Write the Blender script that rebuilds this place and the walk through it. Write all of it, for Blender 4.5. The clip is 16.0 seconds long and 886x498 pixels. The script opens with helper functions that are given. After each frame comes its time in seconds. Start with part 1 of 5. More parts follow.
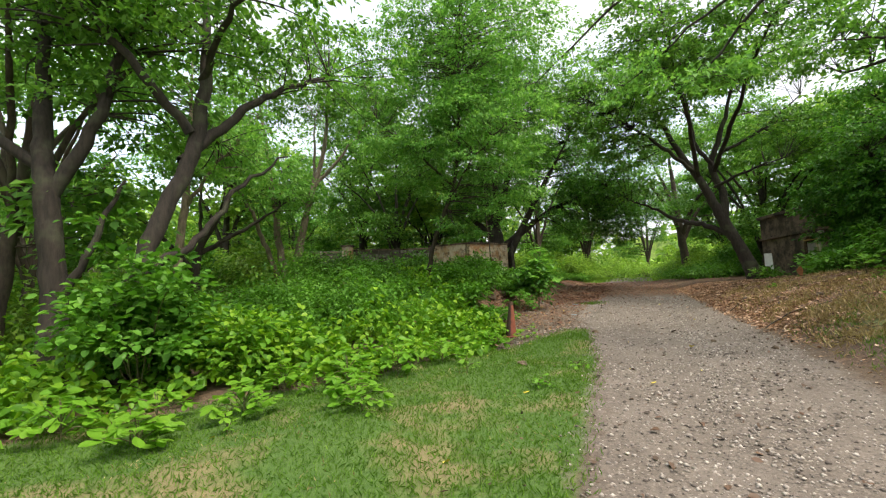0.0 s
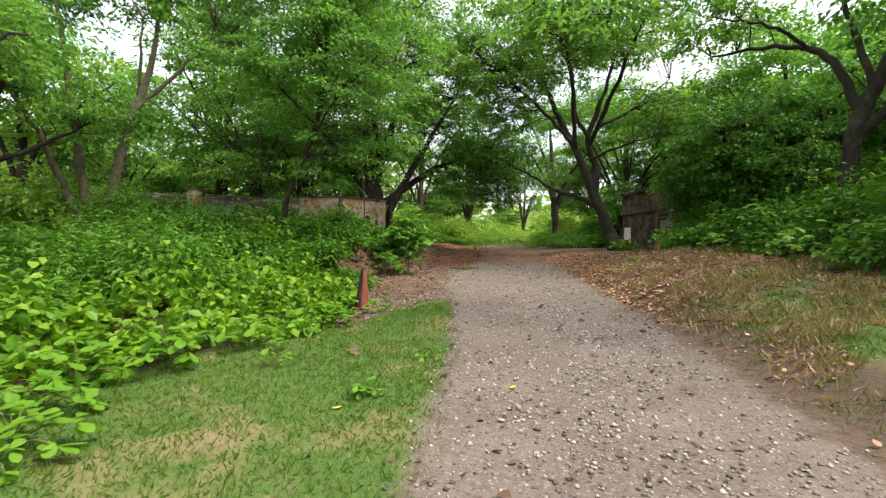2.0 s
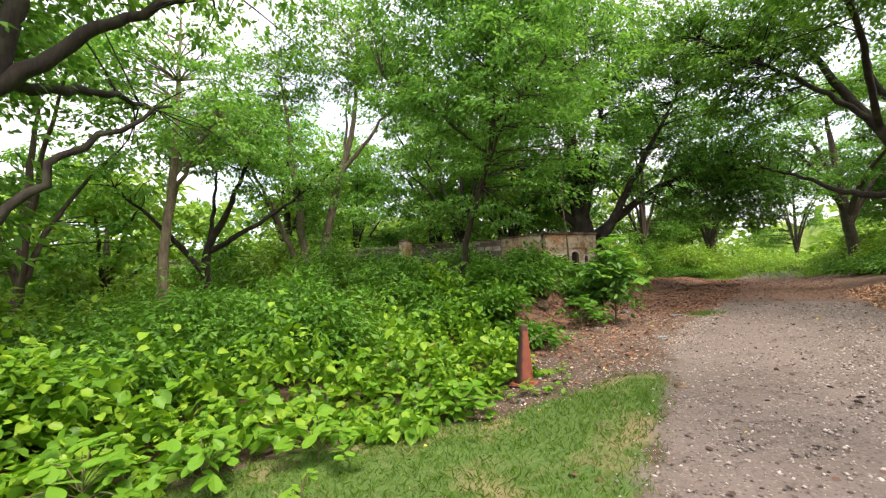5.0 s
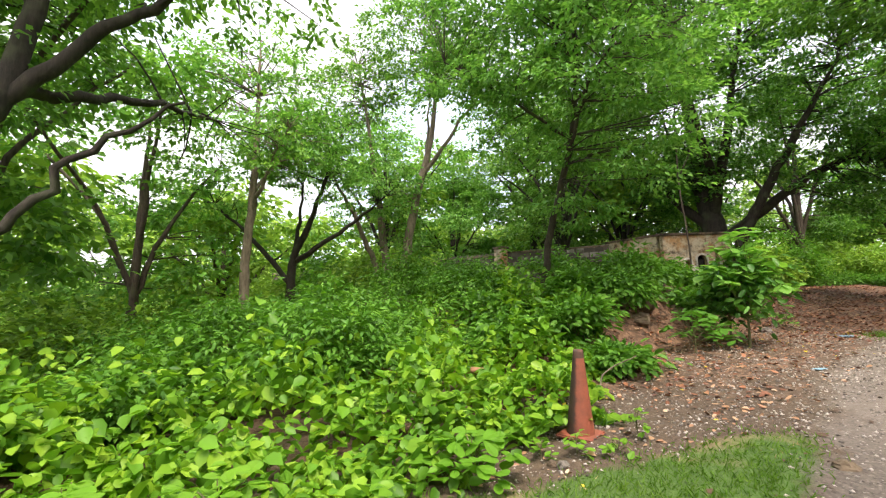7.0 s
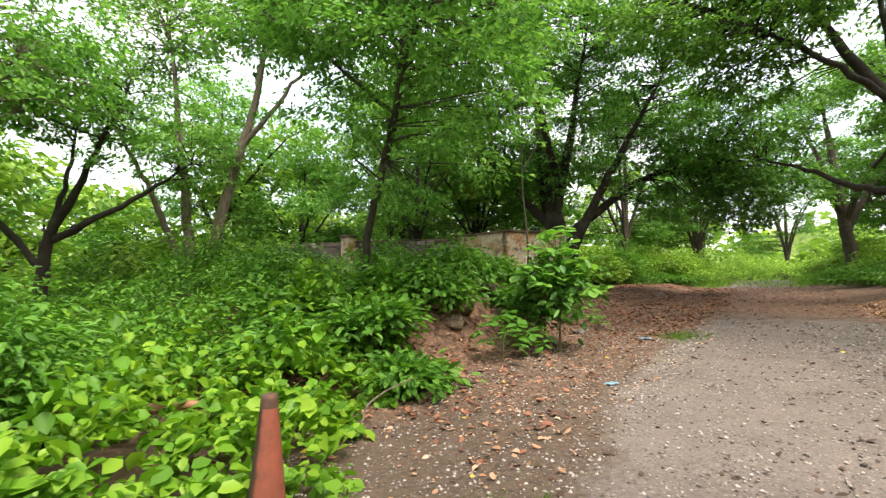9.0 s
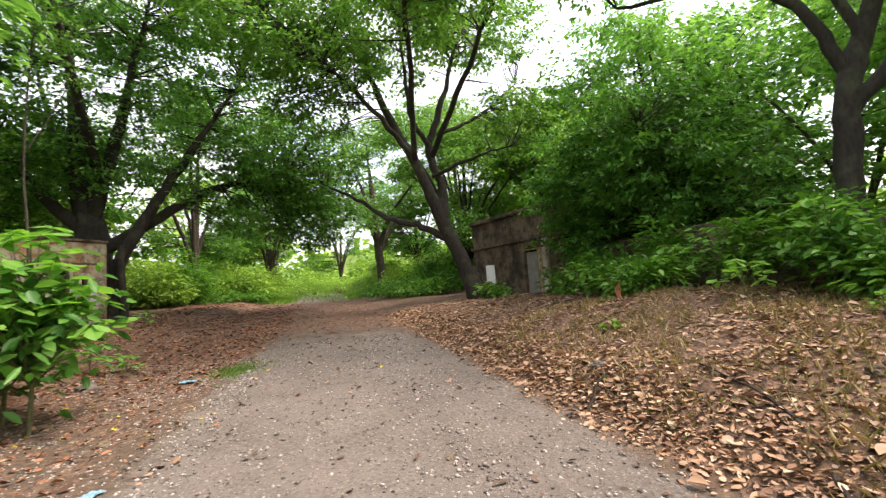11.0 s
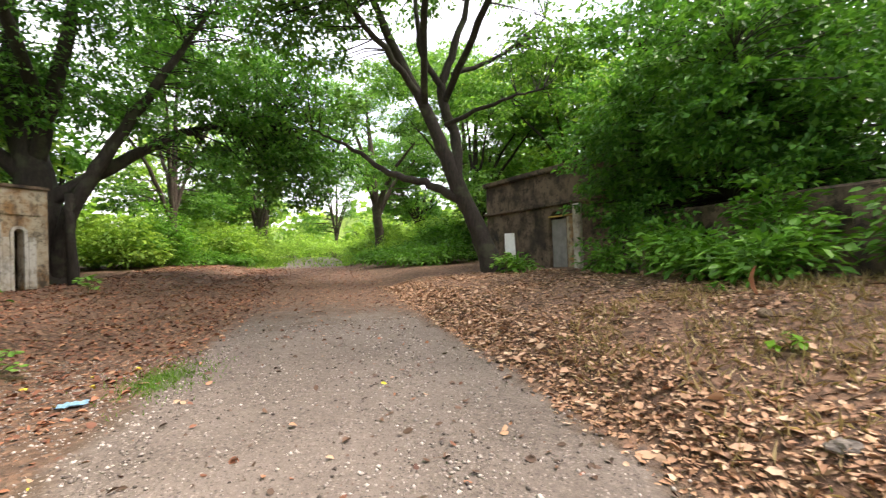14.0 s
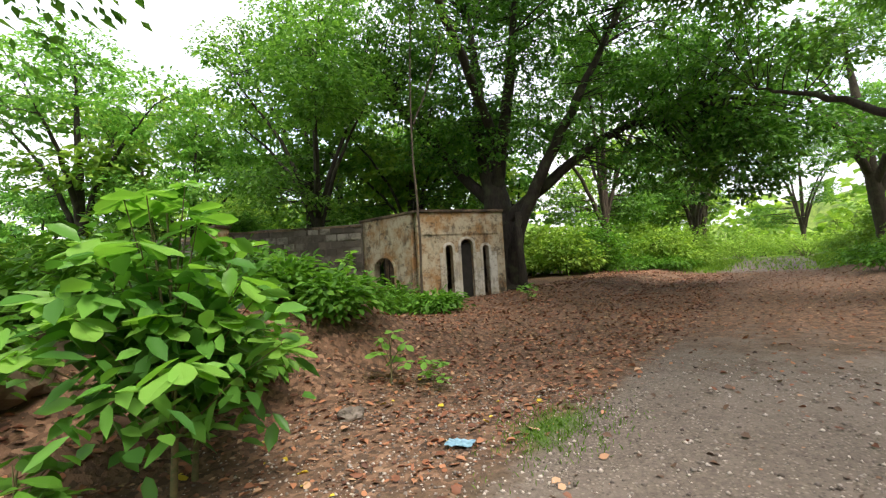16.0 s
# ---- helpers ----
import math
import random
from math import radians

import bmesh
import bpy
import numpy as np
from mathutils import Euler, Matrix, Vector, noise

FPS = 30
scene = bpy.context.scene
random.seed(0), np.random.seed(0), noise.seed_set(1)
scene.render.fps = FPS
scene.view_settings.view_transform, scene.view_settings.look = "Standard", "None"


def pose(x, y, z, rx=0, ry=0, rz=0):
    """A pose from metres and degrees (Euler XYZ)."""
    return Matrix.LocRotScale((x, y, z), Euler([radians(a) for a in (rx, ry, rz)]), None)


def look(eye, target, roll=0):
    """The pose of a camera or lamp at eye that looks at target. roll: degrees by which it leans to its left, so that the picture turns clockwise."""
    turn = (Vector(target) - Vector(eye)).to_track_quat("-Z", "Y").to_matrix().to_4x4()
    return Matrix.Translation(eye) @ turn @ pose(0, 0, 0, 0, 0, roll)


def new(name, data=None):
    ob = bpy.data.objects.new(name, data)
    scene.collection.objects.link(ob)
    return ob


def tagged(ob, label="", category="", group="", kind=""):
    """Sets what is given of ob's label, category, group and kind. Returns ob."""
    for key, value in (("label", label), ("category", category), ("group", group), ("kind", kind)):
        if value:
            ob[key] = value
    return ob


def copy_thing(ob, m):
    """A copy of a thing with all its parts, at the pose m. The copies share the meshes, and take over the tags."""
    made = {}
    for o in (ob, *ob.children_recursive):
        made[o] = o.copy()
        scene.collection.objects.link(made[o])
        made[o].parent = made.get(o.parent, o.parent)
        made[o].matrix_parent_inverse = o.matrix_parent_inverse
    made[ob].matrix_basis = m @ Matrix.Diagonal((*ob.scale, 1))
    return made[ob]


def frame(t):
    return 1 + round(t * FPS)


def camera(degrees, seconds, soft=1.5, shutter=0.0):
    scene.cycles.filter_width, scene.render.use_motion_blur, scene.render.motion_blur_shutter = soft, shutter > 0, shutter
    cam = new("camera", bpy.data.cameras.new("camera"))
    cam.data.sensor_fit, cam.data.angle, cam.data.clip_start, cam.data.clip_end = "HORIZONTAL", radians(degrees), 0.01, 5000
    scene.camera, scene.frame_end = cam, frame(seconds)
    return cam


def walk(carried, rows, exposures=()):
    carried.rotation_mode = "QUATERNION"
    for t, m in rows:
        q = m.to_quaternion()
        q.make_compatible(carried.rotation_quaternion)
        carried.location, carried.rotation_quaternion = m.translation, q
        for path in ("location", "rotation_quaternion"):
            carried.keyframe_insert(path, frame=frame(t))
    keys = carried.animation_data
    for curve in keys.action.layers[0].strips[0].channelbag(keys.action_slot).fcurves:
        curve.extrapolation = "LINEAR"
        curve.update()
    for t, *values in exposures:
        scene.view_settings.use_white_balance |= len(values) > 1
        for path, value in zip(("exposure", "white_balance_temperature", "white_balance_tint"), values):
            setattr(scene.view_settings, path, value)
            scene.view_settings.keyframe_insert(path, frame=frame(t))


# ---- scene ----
cam = camera(89.7, 16.0, soft=1.25, shutter=0.12)
METRES, EYE, TILT, LEAN, TURN = 16.5, 1.4, 0.0, 0.0, 23.5
ROWS = [
    (0.0, 0.0, 0.0, 0.0, 0.2, 5.3, 2.19),
    (0.5, 0.0142, 0.0298, -0.0007, -1.02, 2.77, 0.97),
    (1.0, 0.0275, 0.0611, 0.0025, -8.57, 2.21, 1.01),
    (1.5, 0.0445, 0.089, 0.0027, -10.86, -0.96, 0.57),
    (2.0, 0.0567, 0.1183, 0.0032, -14.44, -0.17, -0.61),
    (2.5, 0.0692, 0.1479, 0.0058, -19.42, 1.35, 0.47),
    (3.0, 0.0838, 0.1738, 0.0084, -18.13, 1.43, 0.21),
    (3.5, 0.0952, 0.2017, 0.008, -17.63, 4.67, 0.84),
    (4.0, 0.1069, 0.2273, 0.0105, -12.77, 5.9, 2.03),
    (4.5, 0.1189, 0.25, 0.0128, 2.92, 5.45, 0.41),
    (5.0, 0.129, 0.2773, 0.0122, 14.03, 5.21, 2.19),
    (5.2, 0.1328, 0.2886, 0.0118, 14.45, 5.66, 2.34),
    (7.3, 0.17, 0.4118, 0.0093, 30.82, 6.1, 1.46),
    (7.5, 0.1732, 0.4252, 0.0093, 30.91, 4.92, 1.14),
    (8.0, 0.1831, 0.459, 0.0131, 25.92, 5.08, 1.4),
    (8.2, 0.1886, 0.4715, 0.0149, 24.08, 5.09, 1.55),
    (10.3, 0.2439, 0.5908, 0.0222, -16.93, 6.1, 0.69),
    (10.5, 0.2491, 0.6024, 0.0233, -22.43, 5.99, 1.09),
    (11.0, 0.2628, 0.6309, 0.0268, -37.72, 5.15, 3.88),
    (11.5, 0.2769, 0.6549, 0.0282, -47.48, 5.21, 4.86),
    (12.0, 0.2849, 0.6816, 0.0281, -53.95, 4.56, 4.62),
    (12.5, 0.2978, 0.7102, 0.031, -65.37, 3.28, 3.9),
    (13.0, 0.3166, 0.7376, 0.0328, -63.44, 3.26, 3.51),
    (13.5, 0.3322, 0.763, 0.0337, -48.79, 1.52, 2.15),
    (14.0, 0.3476, 0.7906, 0.0368, -38.23, 0.81, 1.97),
    (14.5, 0.3593, 0.8133, 0.0368, -12.47, 0.89, 2.48),
    (15.0, 0.3683, 0.8392, 0.0389, 5.93, 0.26, 2.72),
    (15.5, 0.3787, 0.8772, 0.0435, 10.02, 1.27, 3.76),
    (16.0, 0.3956, 0.9097, 0.0437, 14.34, 3.65, 3.25),
]
walk(cam, [(t, pose(0, 0, EYE, TILT, LEAN, TURN) @ pose(METRES * x, METRES * y, METRES * z, 90 + pitch, roll, yaw)) for t, x, y, z, yaw, pitch, roll in ROWS],
     exposures=[(0.0, 2.25, 6900, 9), (2.5, 2.5, 6900, 16), (5.0, 2.6, 7000, 21), (8.0, 2.75, 6900, 14), (11.0, 2.75, 6850, 20), (12.5, 2.8, 6900, 21), (13.5, 3.0, 6900, 21), (14.5, 3.05, 6850, 19), (15.0, 2.95, 6850, 19), (15.5, 3.0, 6850, 18), (16.0, 2.62, 6850, 15)])

# ---- light ----
# the sun stands high in the east, veiled by cloud
SUN_EL, SUN_AZ = radians(60), radians(105)
world = bpy.data.worlds.new("world")
scene.world = world
world.use_nodes = True
wn = world.node_tree
sky = wn.nodes.new("ShaderNodeTexSky")
sky.sky_type, sky.sun_disc = "NISHITA", False
sky.sun_elevation, sky.sun_rotation = SUN_EL, SUN_AZ
sky.air_density, sky.dust_density, sky.ozone_density = 1.0, 4.0, 0.5
wn.nodes["Background"].inputs["Strength"].default_value = 0.15
# a thin bright cloud veil over the clear sky
veil = wn.nodes.new("ShaderNodeMix")
veil.data_type = "RGBA"
cloud = wn.nodes.new("ShaderNodeTexNoise")
cloud.inputs["Scale"].default_value, cloud.inputs["Detail"].default_value = 2.6, 5.0
cover = wn.nodes.new("ShaderNodeMapRange")
cover.inputs["From Min"].default_value, cover.inputs["From Max"].default_value = 0.3, 0.6
cover.inputs["To Min"].default_value, cover.inputs["To Max"].default_value = 0.45, 0.95
wn.links.new(cloud.outputs["Fac"], cover.inputs["Value"])
wn.links.new(cover.outputs["Result"], veil.inputs[0])
wn.links.new(sky.outputs["Color"], veil.inputs[6])
veil.inputs[7].default_value = (1.80, 1.84, 1.92, 1)
wn.links.new(veil.outputs[2], wn.nodes["Background"].inputs["Color"])
sun = new("sun", bpy.data.lights.new("sun", "SUN"))
sun.data.energy, sun.data.angle, sun.data.color = 0.85, radians(24), (1.0, 0.95, 0.86)
sun.matrix_world = look((40 * math.sin(SUN_AZ) * math.cos(SUN_EL), 40 * math.cos(SUN_AZ) * math.cos(SUN_EL), 40 * math.sin(SUN_EL)), (0, 0, 0))

# ---- materials ----


def material(name):
    m = bpy.data.materials.new(name)
    m.use_nodes = True
    nt = m.node_tree
    return m, nt, nt.nodes["Principled BSDF"]


def node(nt, kind, **values):
    n = nt.nodes.new(kind)
    for k, v in values.items():
        n.inputs[k].default_value = v
    return n


def noise_tex(nt, scale, detail=4.0, rough=0.6, vec=None):
    n = node(nt, "ShaderNodeTexNoise", Scale=scale, Detail=detail, Roughness=rough)
    if vec is not None:
        nt.links.new(vec, n.inputs["Vector"])
    return n


def world_pos(nt):
    return nt.nodes.new("ShaderNodeNewGeometry").outputs["Position"]


def ramp(nt, fac, stops):
    n = nt.nodes.new("ShaderNodeValToRGB")
    el = n.color_ramp.elements
    while len(el) < len(stops):
        el.new(0.5)
    for e, (p, c) in zip(el, stops):
        e.position, e.color = p, (*c, 1)
    nt.links.new(fac, n.inputs["Fac"])
    return n.outputs["Color"]


def mix(nt, fac, a, b, mode="MIX"):
    n = nt.nodes.new("ShaderNodeMix")
    n.data_type, n.blend_type = "RGBA", mode
    for sock, v in ((n.inputs[0], fac), (n.inputs[6], a), (n.inputs[7], b)):
        if isinstance(v, (int, float)):
            sock.default_value = v
        elif isinstance(v, tuple):
            sock.default_value = (*v, 1)
        else:
            nt.links.new(v, sock)
    return n.outputs[2]


def maths(nt, op, a, b=0.0, clamp=False):
    n = nt.nodes.new("ShaderNodeMath")
    n.operation, n.use_clamp = op, clamp
    for sock, v in zip(n.inputs, (a, b)):
        if isinstance(v, (int, float)):
            sock.default_value = v
        else:
            nt.links.new(v, sock)
    return n.outputs[0]


def bump(nt, bsdf, height, strength, distance=0.02):
    n = node(nt, "ShaderNodeBump", Strength=strength, Distance=distance)
    nt.links.new(height, n.inputs["Height"])
    nt.links.new(n.outputs["Normal"], bsdf.inputs["Normal"])


def leaf_material(name, dark, mid, light, through_share=0.4, gloss=0.45):
    """Leaf blades: each one its own shade, light passing through."""
    m, nt, b = material(name)
    geo = nt.nodes.new("ShaderNodeNewGeometry")
    patch = noise_tex(nt, 0.55, 3, 0.6, geo.outputs["Position"])
    fac = maths(nt, "ADD", maths(nt, "MULTIPLY", geo.outputs["Random Per Island"], 0.6), maths(nt, "MULTIPLY", patch.outputs["Fac"], 0.5))
    col = ramp(nt, fac, [(0.12, dark), (0.52, mid), (0.95, light)])
    nt.links.new(col, b.inputs["Base Color"])
    b.inputs["Roughness"].default_value = gloss
    b.inputs["Specular IOR Level"].default_value = 0.22
    tr = nt.nodes.new("ShaderNodeBsdfTranslucent")
    warm = mix(nt, 1.0, col, (1.15, 1.22, 0.62), "MULTIPLY")
    nt.links.new(warm, tr.inputs["Color"])
    mx = node(nt, "ShaderNodeMixShader", Fac=through_share)
    nt.links.new(b.outputs[0], mx.inputs[1])
    nt.links.new(tr.outputs[0], mx.inputs[2])
    nt.links.new(mx.outputs[0], nt.nodes["Material Output"].inputs["Surface"])
    return m


def bark_material(name, dark, light, moss=0.25):
    m, nt, b = material(name)
    p = world_pos(nt)
    mp = node(nt, "ShaderNodeMapping", Scale=(1, 1, 0.25))
    nt.links.new(p, mp.inputs["Vector"])
    n1, n2 = noise_tex(nt, 14, 6, 0.7, mp.outputs[0]), noise_tex(nt, 1.6, 3, 0.6, p)
    col = ramp(nt, n1.outputs["Fac"], [(0.3, dark), (0.7, light)])
    col = mix(nt, maths(nt, "MULTIPLY", ramp(nt, n2.outputs["Fac"], [(0.52, (0, 0, 0)), (0.66, (1, 1, 1))]), moss), col, (0.13, 0.15, 0.08))
    nt.links.new(col, b.inputs["Base Color"])
    b.inputs["Roughness"].default_value = 0.9
    bump(nt, b, n1.outputs["Fac"], 0.8, 0.03)
    return m


def plaster_material(name, base, stain, dark, rough=0.9):
    """Old lime plaster with rain streaks, mould and bare patches."""
    m, nt, b = material(name)
    p = world_pos(nt)
    mp = node(nt, "ShaderNodeMapping", Scale=(1, 1, 0.38))
    nt.links.new(p, mp.inputs["Vector"])
    streak, blot, fine = noise_tex(nt, 3.2, 6, 0.7, mp.outputs[0]), noise_tex(nt, 1.3, 5, 0.65, p), noise_tex(nt, 30, 4, 0.6, p)
    col = mix(nt, ramp(nt, blot.outputs["Fac"], [(0.44, (0, 0, 0)), (0.60, (1, 1, 1))]), base, stain)
    col = mix(nt, ramp(nt, streak.outputs["Fac"], [(0.52, (0, 0, 0)), (0.70, (0.85, 0.85, 0.85))]), col, dark)
    col = mix(nt, maths(nt, "MULTIPLY", fine.outputs["Fac"], 0.35), col, dark)
    flake, mould = noise_tex(nt, 4.5, 7, 0.75, p), noise_tex(nt, 2.4, 8, 0.8, p)
    col = mix(nt, ramp(nt, flake.outputs["Fac"], [(0.55, (0, 0, 0)), (0.60, (0.7, 0.7, 0.7))]), col, tuple(0.45 * s + 0.2 * d for s, d in zip(stain, dark)))
    col = mix(nt, ramp(nt, mould.outputs["Fac"], [(0.53, (0, 0, 0)), (0.62, (0.8, 0.8, 0.8))]), col, dark)
    nt.links.new(col, b.inputs["Base Color"])
    b.inputs["Roughness"].default_value = rough
    bump(nt, b, maths(nt, "ADD", blot.outputs["Fac"], maths(nt, "MULTIPLY", fine.outputs["Fac"], 0.4)), 0.6, 0.03)
    return m


def plain_material(name, a, b2, scale=8, rough=0.8, relief=0.3, island=False):
    m, nt, b = material(name)
    p = world_pos(nt)
    n1, n2 = noise_tex(nt, scale, 5, 0.65, p), noise_tex(nt, scale * 9, 3, 0.6, p)
    fac = n1.outputs["Fac"]
    if island:
        geo = nt.nodes.new("ShaderNodeNewGeometry")
        fac = maths(nt, "ADD", maths(nt, "MULTIPLY", geo.outputs["Random Per Island"], 0.8), maths(nt, "MULTIPLY", fac, 0.2))
    col = ramp(nt, fac, [(0.15 if island else 0.35, a), (0.9 if island else 0.65, b2)])
    nt.links.new(col, b.inputs["Base Color"])
    b.inputs["Roughness"].default_value = rough
    bump(nt, b, n2.outputs["Fac"], relief, 0.01)
    return m


def litter_material(name, stops):
    """Fallen leaves: each one its own brown."""
    m, nt, b = material(name)
    geo = nt.nodes.new("ShaderNodeNewGeometry")
    col = ramp(nt, geo.outputs["Random Per Island"], stops)
    fine = noise_tex(nt, 60, 3, 0.6, geo.outputs["Position"])
    col = mix(nt, maths(nt, "MULTIPLY", fine.outputs["Fac"], 0.25), col, (0.16, 0.085, 0.045))
    nt.links.new(col, b.inputs["Base Color"])
    b.inputs["Roughness"].default_value = 0.65
    return m


IVY = leaf_material("ivy_leaf", (0.039, 0.119, 0.012), (0.128, 0.306, 0.026), (0.296, 0.464, 0.042), 0.4, 0.4)
SHRUB = leaf_material("shrub_leaf", (0.034, 0.106, 0.015), (0.090, 0.241, 0.030), (0.179, 0.381, 0.053), 0.38, 0.42)
BROAD = leaf_material("broad_leaf", (0.100, 0.250, 0.049), (0.190, 0.410, 0.077), (0.340, 0.540, 0.084), 0.45, 0.35)
FEATHER = leaf_material("feather_leaf", (0.059, 0.171, 0.031), (0.146, 0.344, 0.076), (0.278, 0.502, 0.125), 0.46, 0.5)
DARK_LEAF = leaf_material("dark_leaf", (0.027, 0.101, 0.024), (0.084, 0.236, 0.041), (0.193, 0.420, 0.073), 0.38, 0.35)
AIRY_LEAF = leaf_material("airy_leaf", (0.041, 0.121, 0.024), (0.115, 0.270, 0.051), (0.243, 0.446, 0.091), 0.44, 0.4)
# lighter yellow-green: sunlight on the distant foliage is put into the leaf colour
SUNLIT_FAR_LEAF = leaf_material("sunlit_far_leaf", (0.091, 0.197, 0.035), (0.197, 0.355, 0.059), (0.378, 0.544, 0.098), 0.42, 0.5)
BARK = bark_material("bark", (0.022, 0.016, 0.011), (0.085, 0.062, 0.043))
BARK_DARK = bark_material("dark_bark", (0.010, 0.008, 0.006), (0.048, 0.036, 0.027), 0.25)
BARK_PALE = bark_material("pale_bark", (0.08, 0.06, 0.04), (0.26, 0.21, 0.15), 0.3)
STEM = plain_material("green_stem", (0.07, 0.09, 0.03), (0.16, 0.13, 0.06), 20)
PLASTER = plaster_material("old_plaster", (0.52, 0.445, 0.32), (0.36, 0.20, 0.08), (0.04, 0.032, 0.024))
PLASTER_WHITE = plaster_material("white_plaster", (0.62, 0.60, 0.54), (0.48, 0.42, 0.32), (0.16, 0.14, 0.11))
# mould, and the tree shade over the ruin, both put into this dark plaster
PLASTER_DARK = plaster_material("mouldy_shaded_plaster", (0.21, 0.15, 0.098), (0.06, 0.041, 0.027), (0.009, 0.0075, 0.0065))


def block_material(name):
    """Rough blocks, each of its own grey, soot and old lime on them."""
    m, nt, b = material(name)
    p = world_pos(nt)
    info = nt.nodes.new("ShaderNodeObjectInfo")
    blot, fine = noise_tex(nt, 2.0, 5, 0.7, p), noise_tex(nt, 24, 4, 0.7, p)
    col = ramp(nt, info.outputs["Random"], [(0.0, (0.055, 0.046, 0.036)), (0.6, (0.125, 0.11, 0.09)), (1.0, (0.34, 0.32, 0.28))])
    col = mix(nt, ramp(nt, blot.outputs["Fac"], [(0.45, (0, 0, 0)), (0.62, (0.85, 0.85, 0.85))]), col, (0.05, 0.042, 0.033))
    col = mix(nt, maths(nt, "MULTIPLY", fine.outputs["Fac"], 0.45), col, (0.07, 0.06, 0.05))
    nt.links.new(col, b.inputs["Base Color"])
    b.inputs["Roughness"].default_value = 0.95
    bump(nt, b, fine.outputs["Fac"], 0.6, 0.02)
    return m


def cone_material():
    """Faded orange plastic, near black on the flank towards -x and -y."""
    m, nt, b = material("faded_orange_plastic")
    tc = nt.nodes.new("ShaderNodeTexCoord")
    at, sep = tc.outputs["Object"], nt.nodes.new("ShaderNodeSeparateXYZ")
    nt.links.new(tc.outputs["Normal"], sep.inputs[0])
    fine, blot = noise_tex(nt, 40, 5, 0.7, at), noise_tex(nt, 9, 5, 0.7, at)
    col = ramp(nt, blot.outputs["Fac"], [(0.35, (0.33, 0.085, 0.045)), (0.68, (0.20, 0.058, 0.034))])
    col = mix(nt, maths(nt, "MULTIPLY", fine.outputs["Fac"], 0.35), col, (0.16, 0.07, 0.045))
    flank = maths(nt, "ADD", maths(nt, "MULTIPLY", maths(nt, "ADD", sep.outputs["X"], sep.outputs["Y"]), -0.7), maths(nt, "MULTIPLY", blot.outputs["Fac"], 0.4))
    col = mix(nt, ramp(nt, flank, [(0.78, (0, 0, 0)), (0.98, (0.9, 0.9, 0.9))]), col, (0.022, 0.016, 0.012))
    nt.links.new(col, b.inputs["Base Color"])
    b.inputs["Roughness"].default_value = 0.65
    bump(nt, b, fine.outputs["Fac"], 0.3, 0.01)
    return m


WALL_STONE = block_material("wall_block")
MORTAR = plain_material("mortar", (0.045, 0.037, 0.029), (0.12, 0.10, 0.078), 3)
ROCK = plain_material("rock", (0.07, 0.06, 0.05), (0.22, 0.19, 0.16), 7, 0.9, 0.8)
RUBBLE = plain_material("rubble_stone", (0.075, 0.052, 0.032), (0.19, 0.14, 0.09), 3, 0.95, 0.8)
GRAVEL = plain_material("gravel_stone", (0.075, 0.06, 0.05), (0.54, 0.48, 0.42), 20, 0.85, 0.4, True)
CONE_RED = cone_material()
CONE_DARK = plain_material("dirty_plastic", (0.05, 0.035, 0.025), (0.14, 0.06, 0.035), 9, 0.8, 0.3)
WHITE_PAINT = plain_material("white_board", (0.78, 0.78, 0.76), (0.66, 0.65, 0.62), 6, 0.6, 0.1)
GREY_DOOR = plain_material("grey_door", (0.20, 0.19, 0.18), (0.32, 0.30, 0.28), 3, 0.7, 0.3)
# near-black tone of the gatehouse door leaf and window bars
NEAR_BLACK = plain_material("near_black_surface", (0.012, 0.011, 0.010), (0.03, 0.026, 0.022), 2, 0.95, 0.3)
YELLOW_PIPE = plain_material("ochre_paint", (0.42, 0.27, 0.06), (0.30, 0.19, 0.06), 6)
TEAL = plain_material("blue_plastic_scrap", (0.11, 0.25, 0.36), (0.26, 0.43, 0.52), 30, 0.4, 0.2)
LITTER = litter_material("fallen_leaf", [(0.0, (0.19, 0.095, 0.050)), (0.3, (0.33, 0.175, 0.092)), (0.75, (0.47, 0.28, 0.155)), (1.0, (0.62, 0.46, 0.31))])
LITTER_RED = litter_material("red_fallen_leaf", [(0.0, (0.07, 0.025, 0.015)), (0.5, (0.25, 0.088, 0.040)), (0.85, (0.38, 0.165, 0.08)), (1.0, (0.50, 0.33, 0.20))])
YELLOW_LEAF = litter_material("yellow_leaf", [(0.0, (0.55, 0.40, 0.02)), (1.0, (0.75, 0.62, 0.05))])
GRASS = leaf_material("grass_blade", (0.074, 0.170, 0.017), (0.115, 0.244, 0.025), (0.175, 0.294, 0.041), 0.4, 0.6)
DRY_GRASS = leaf_material("dry_grass", (0.22, 0.15, 0.07), (0.39, 0.30, 0.15), (0.54, 0.45, 0.25), 0.25, 0.7)


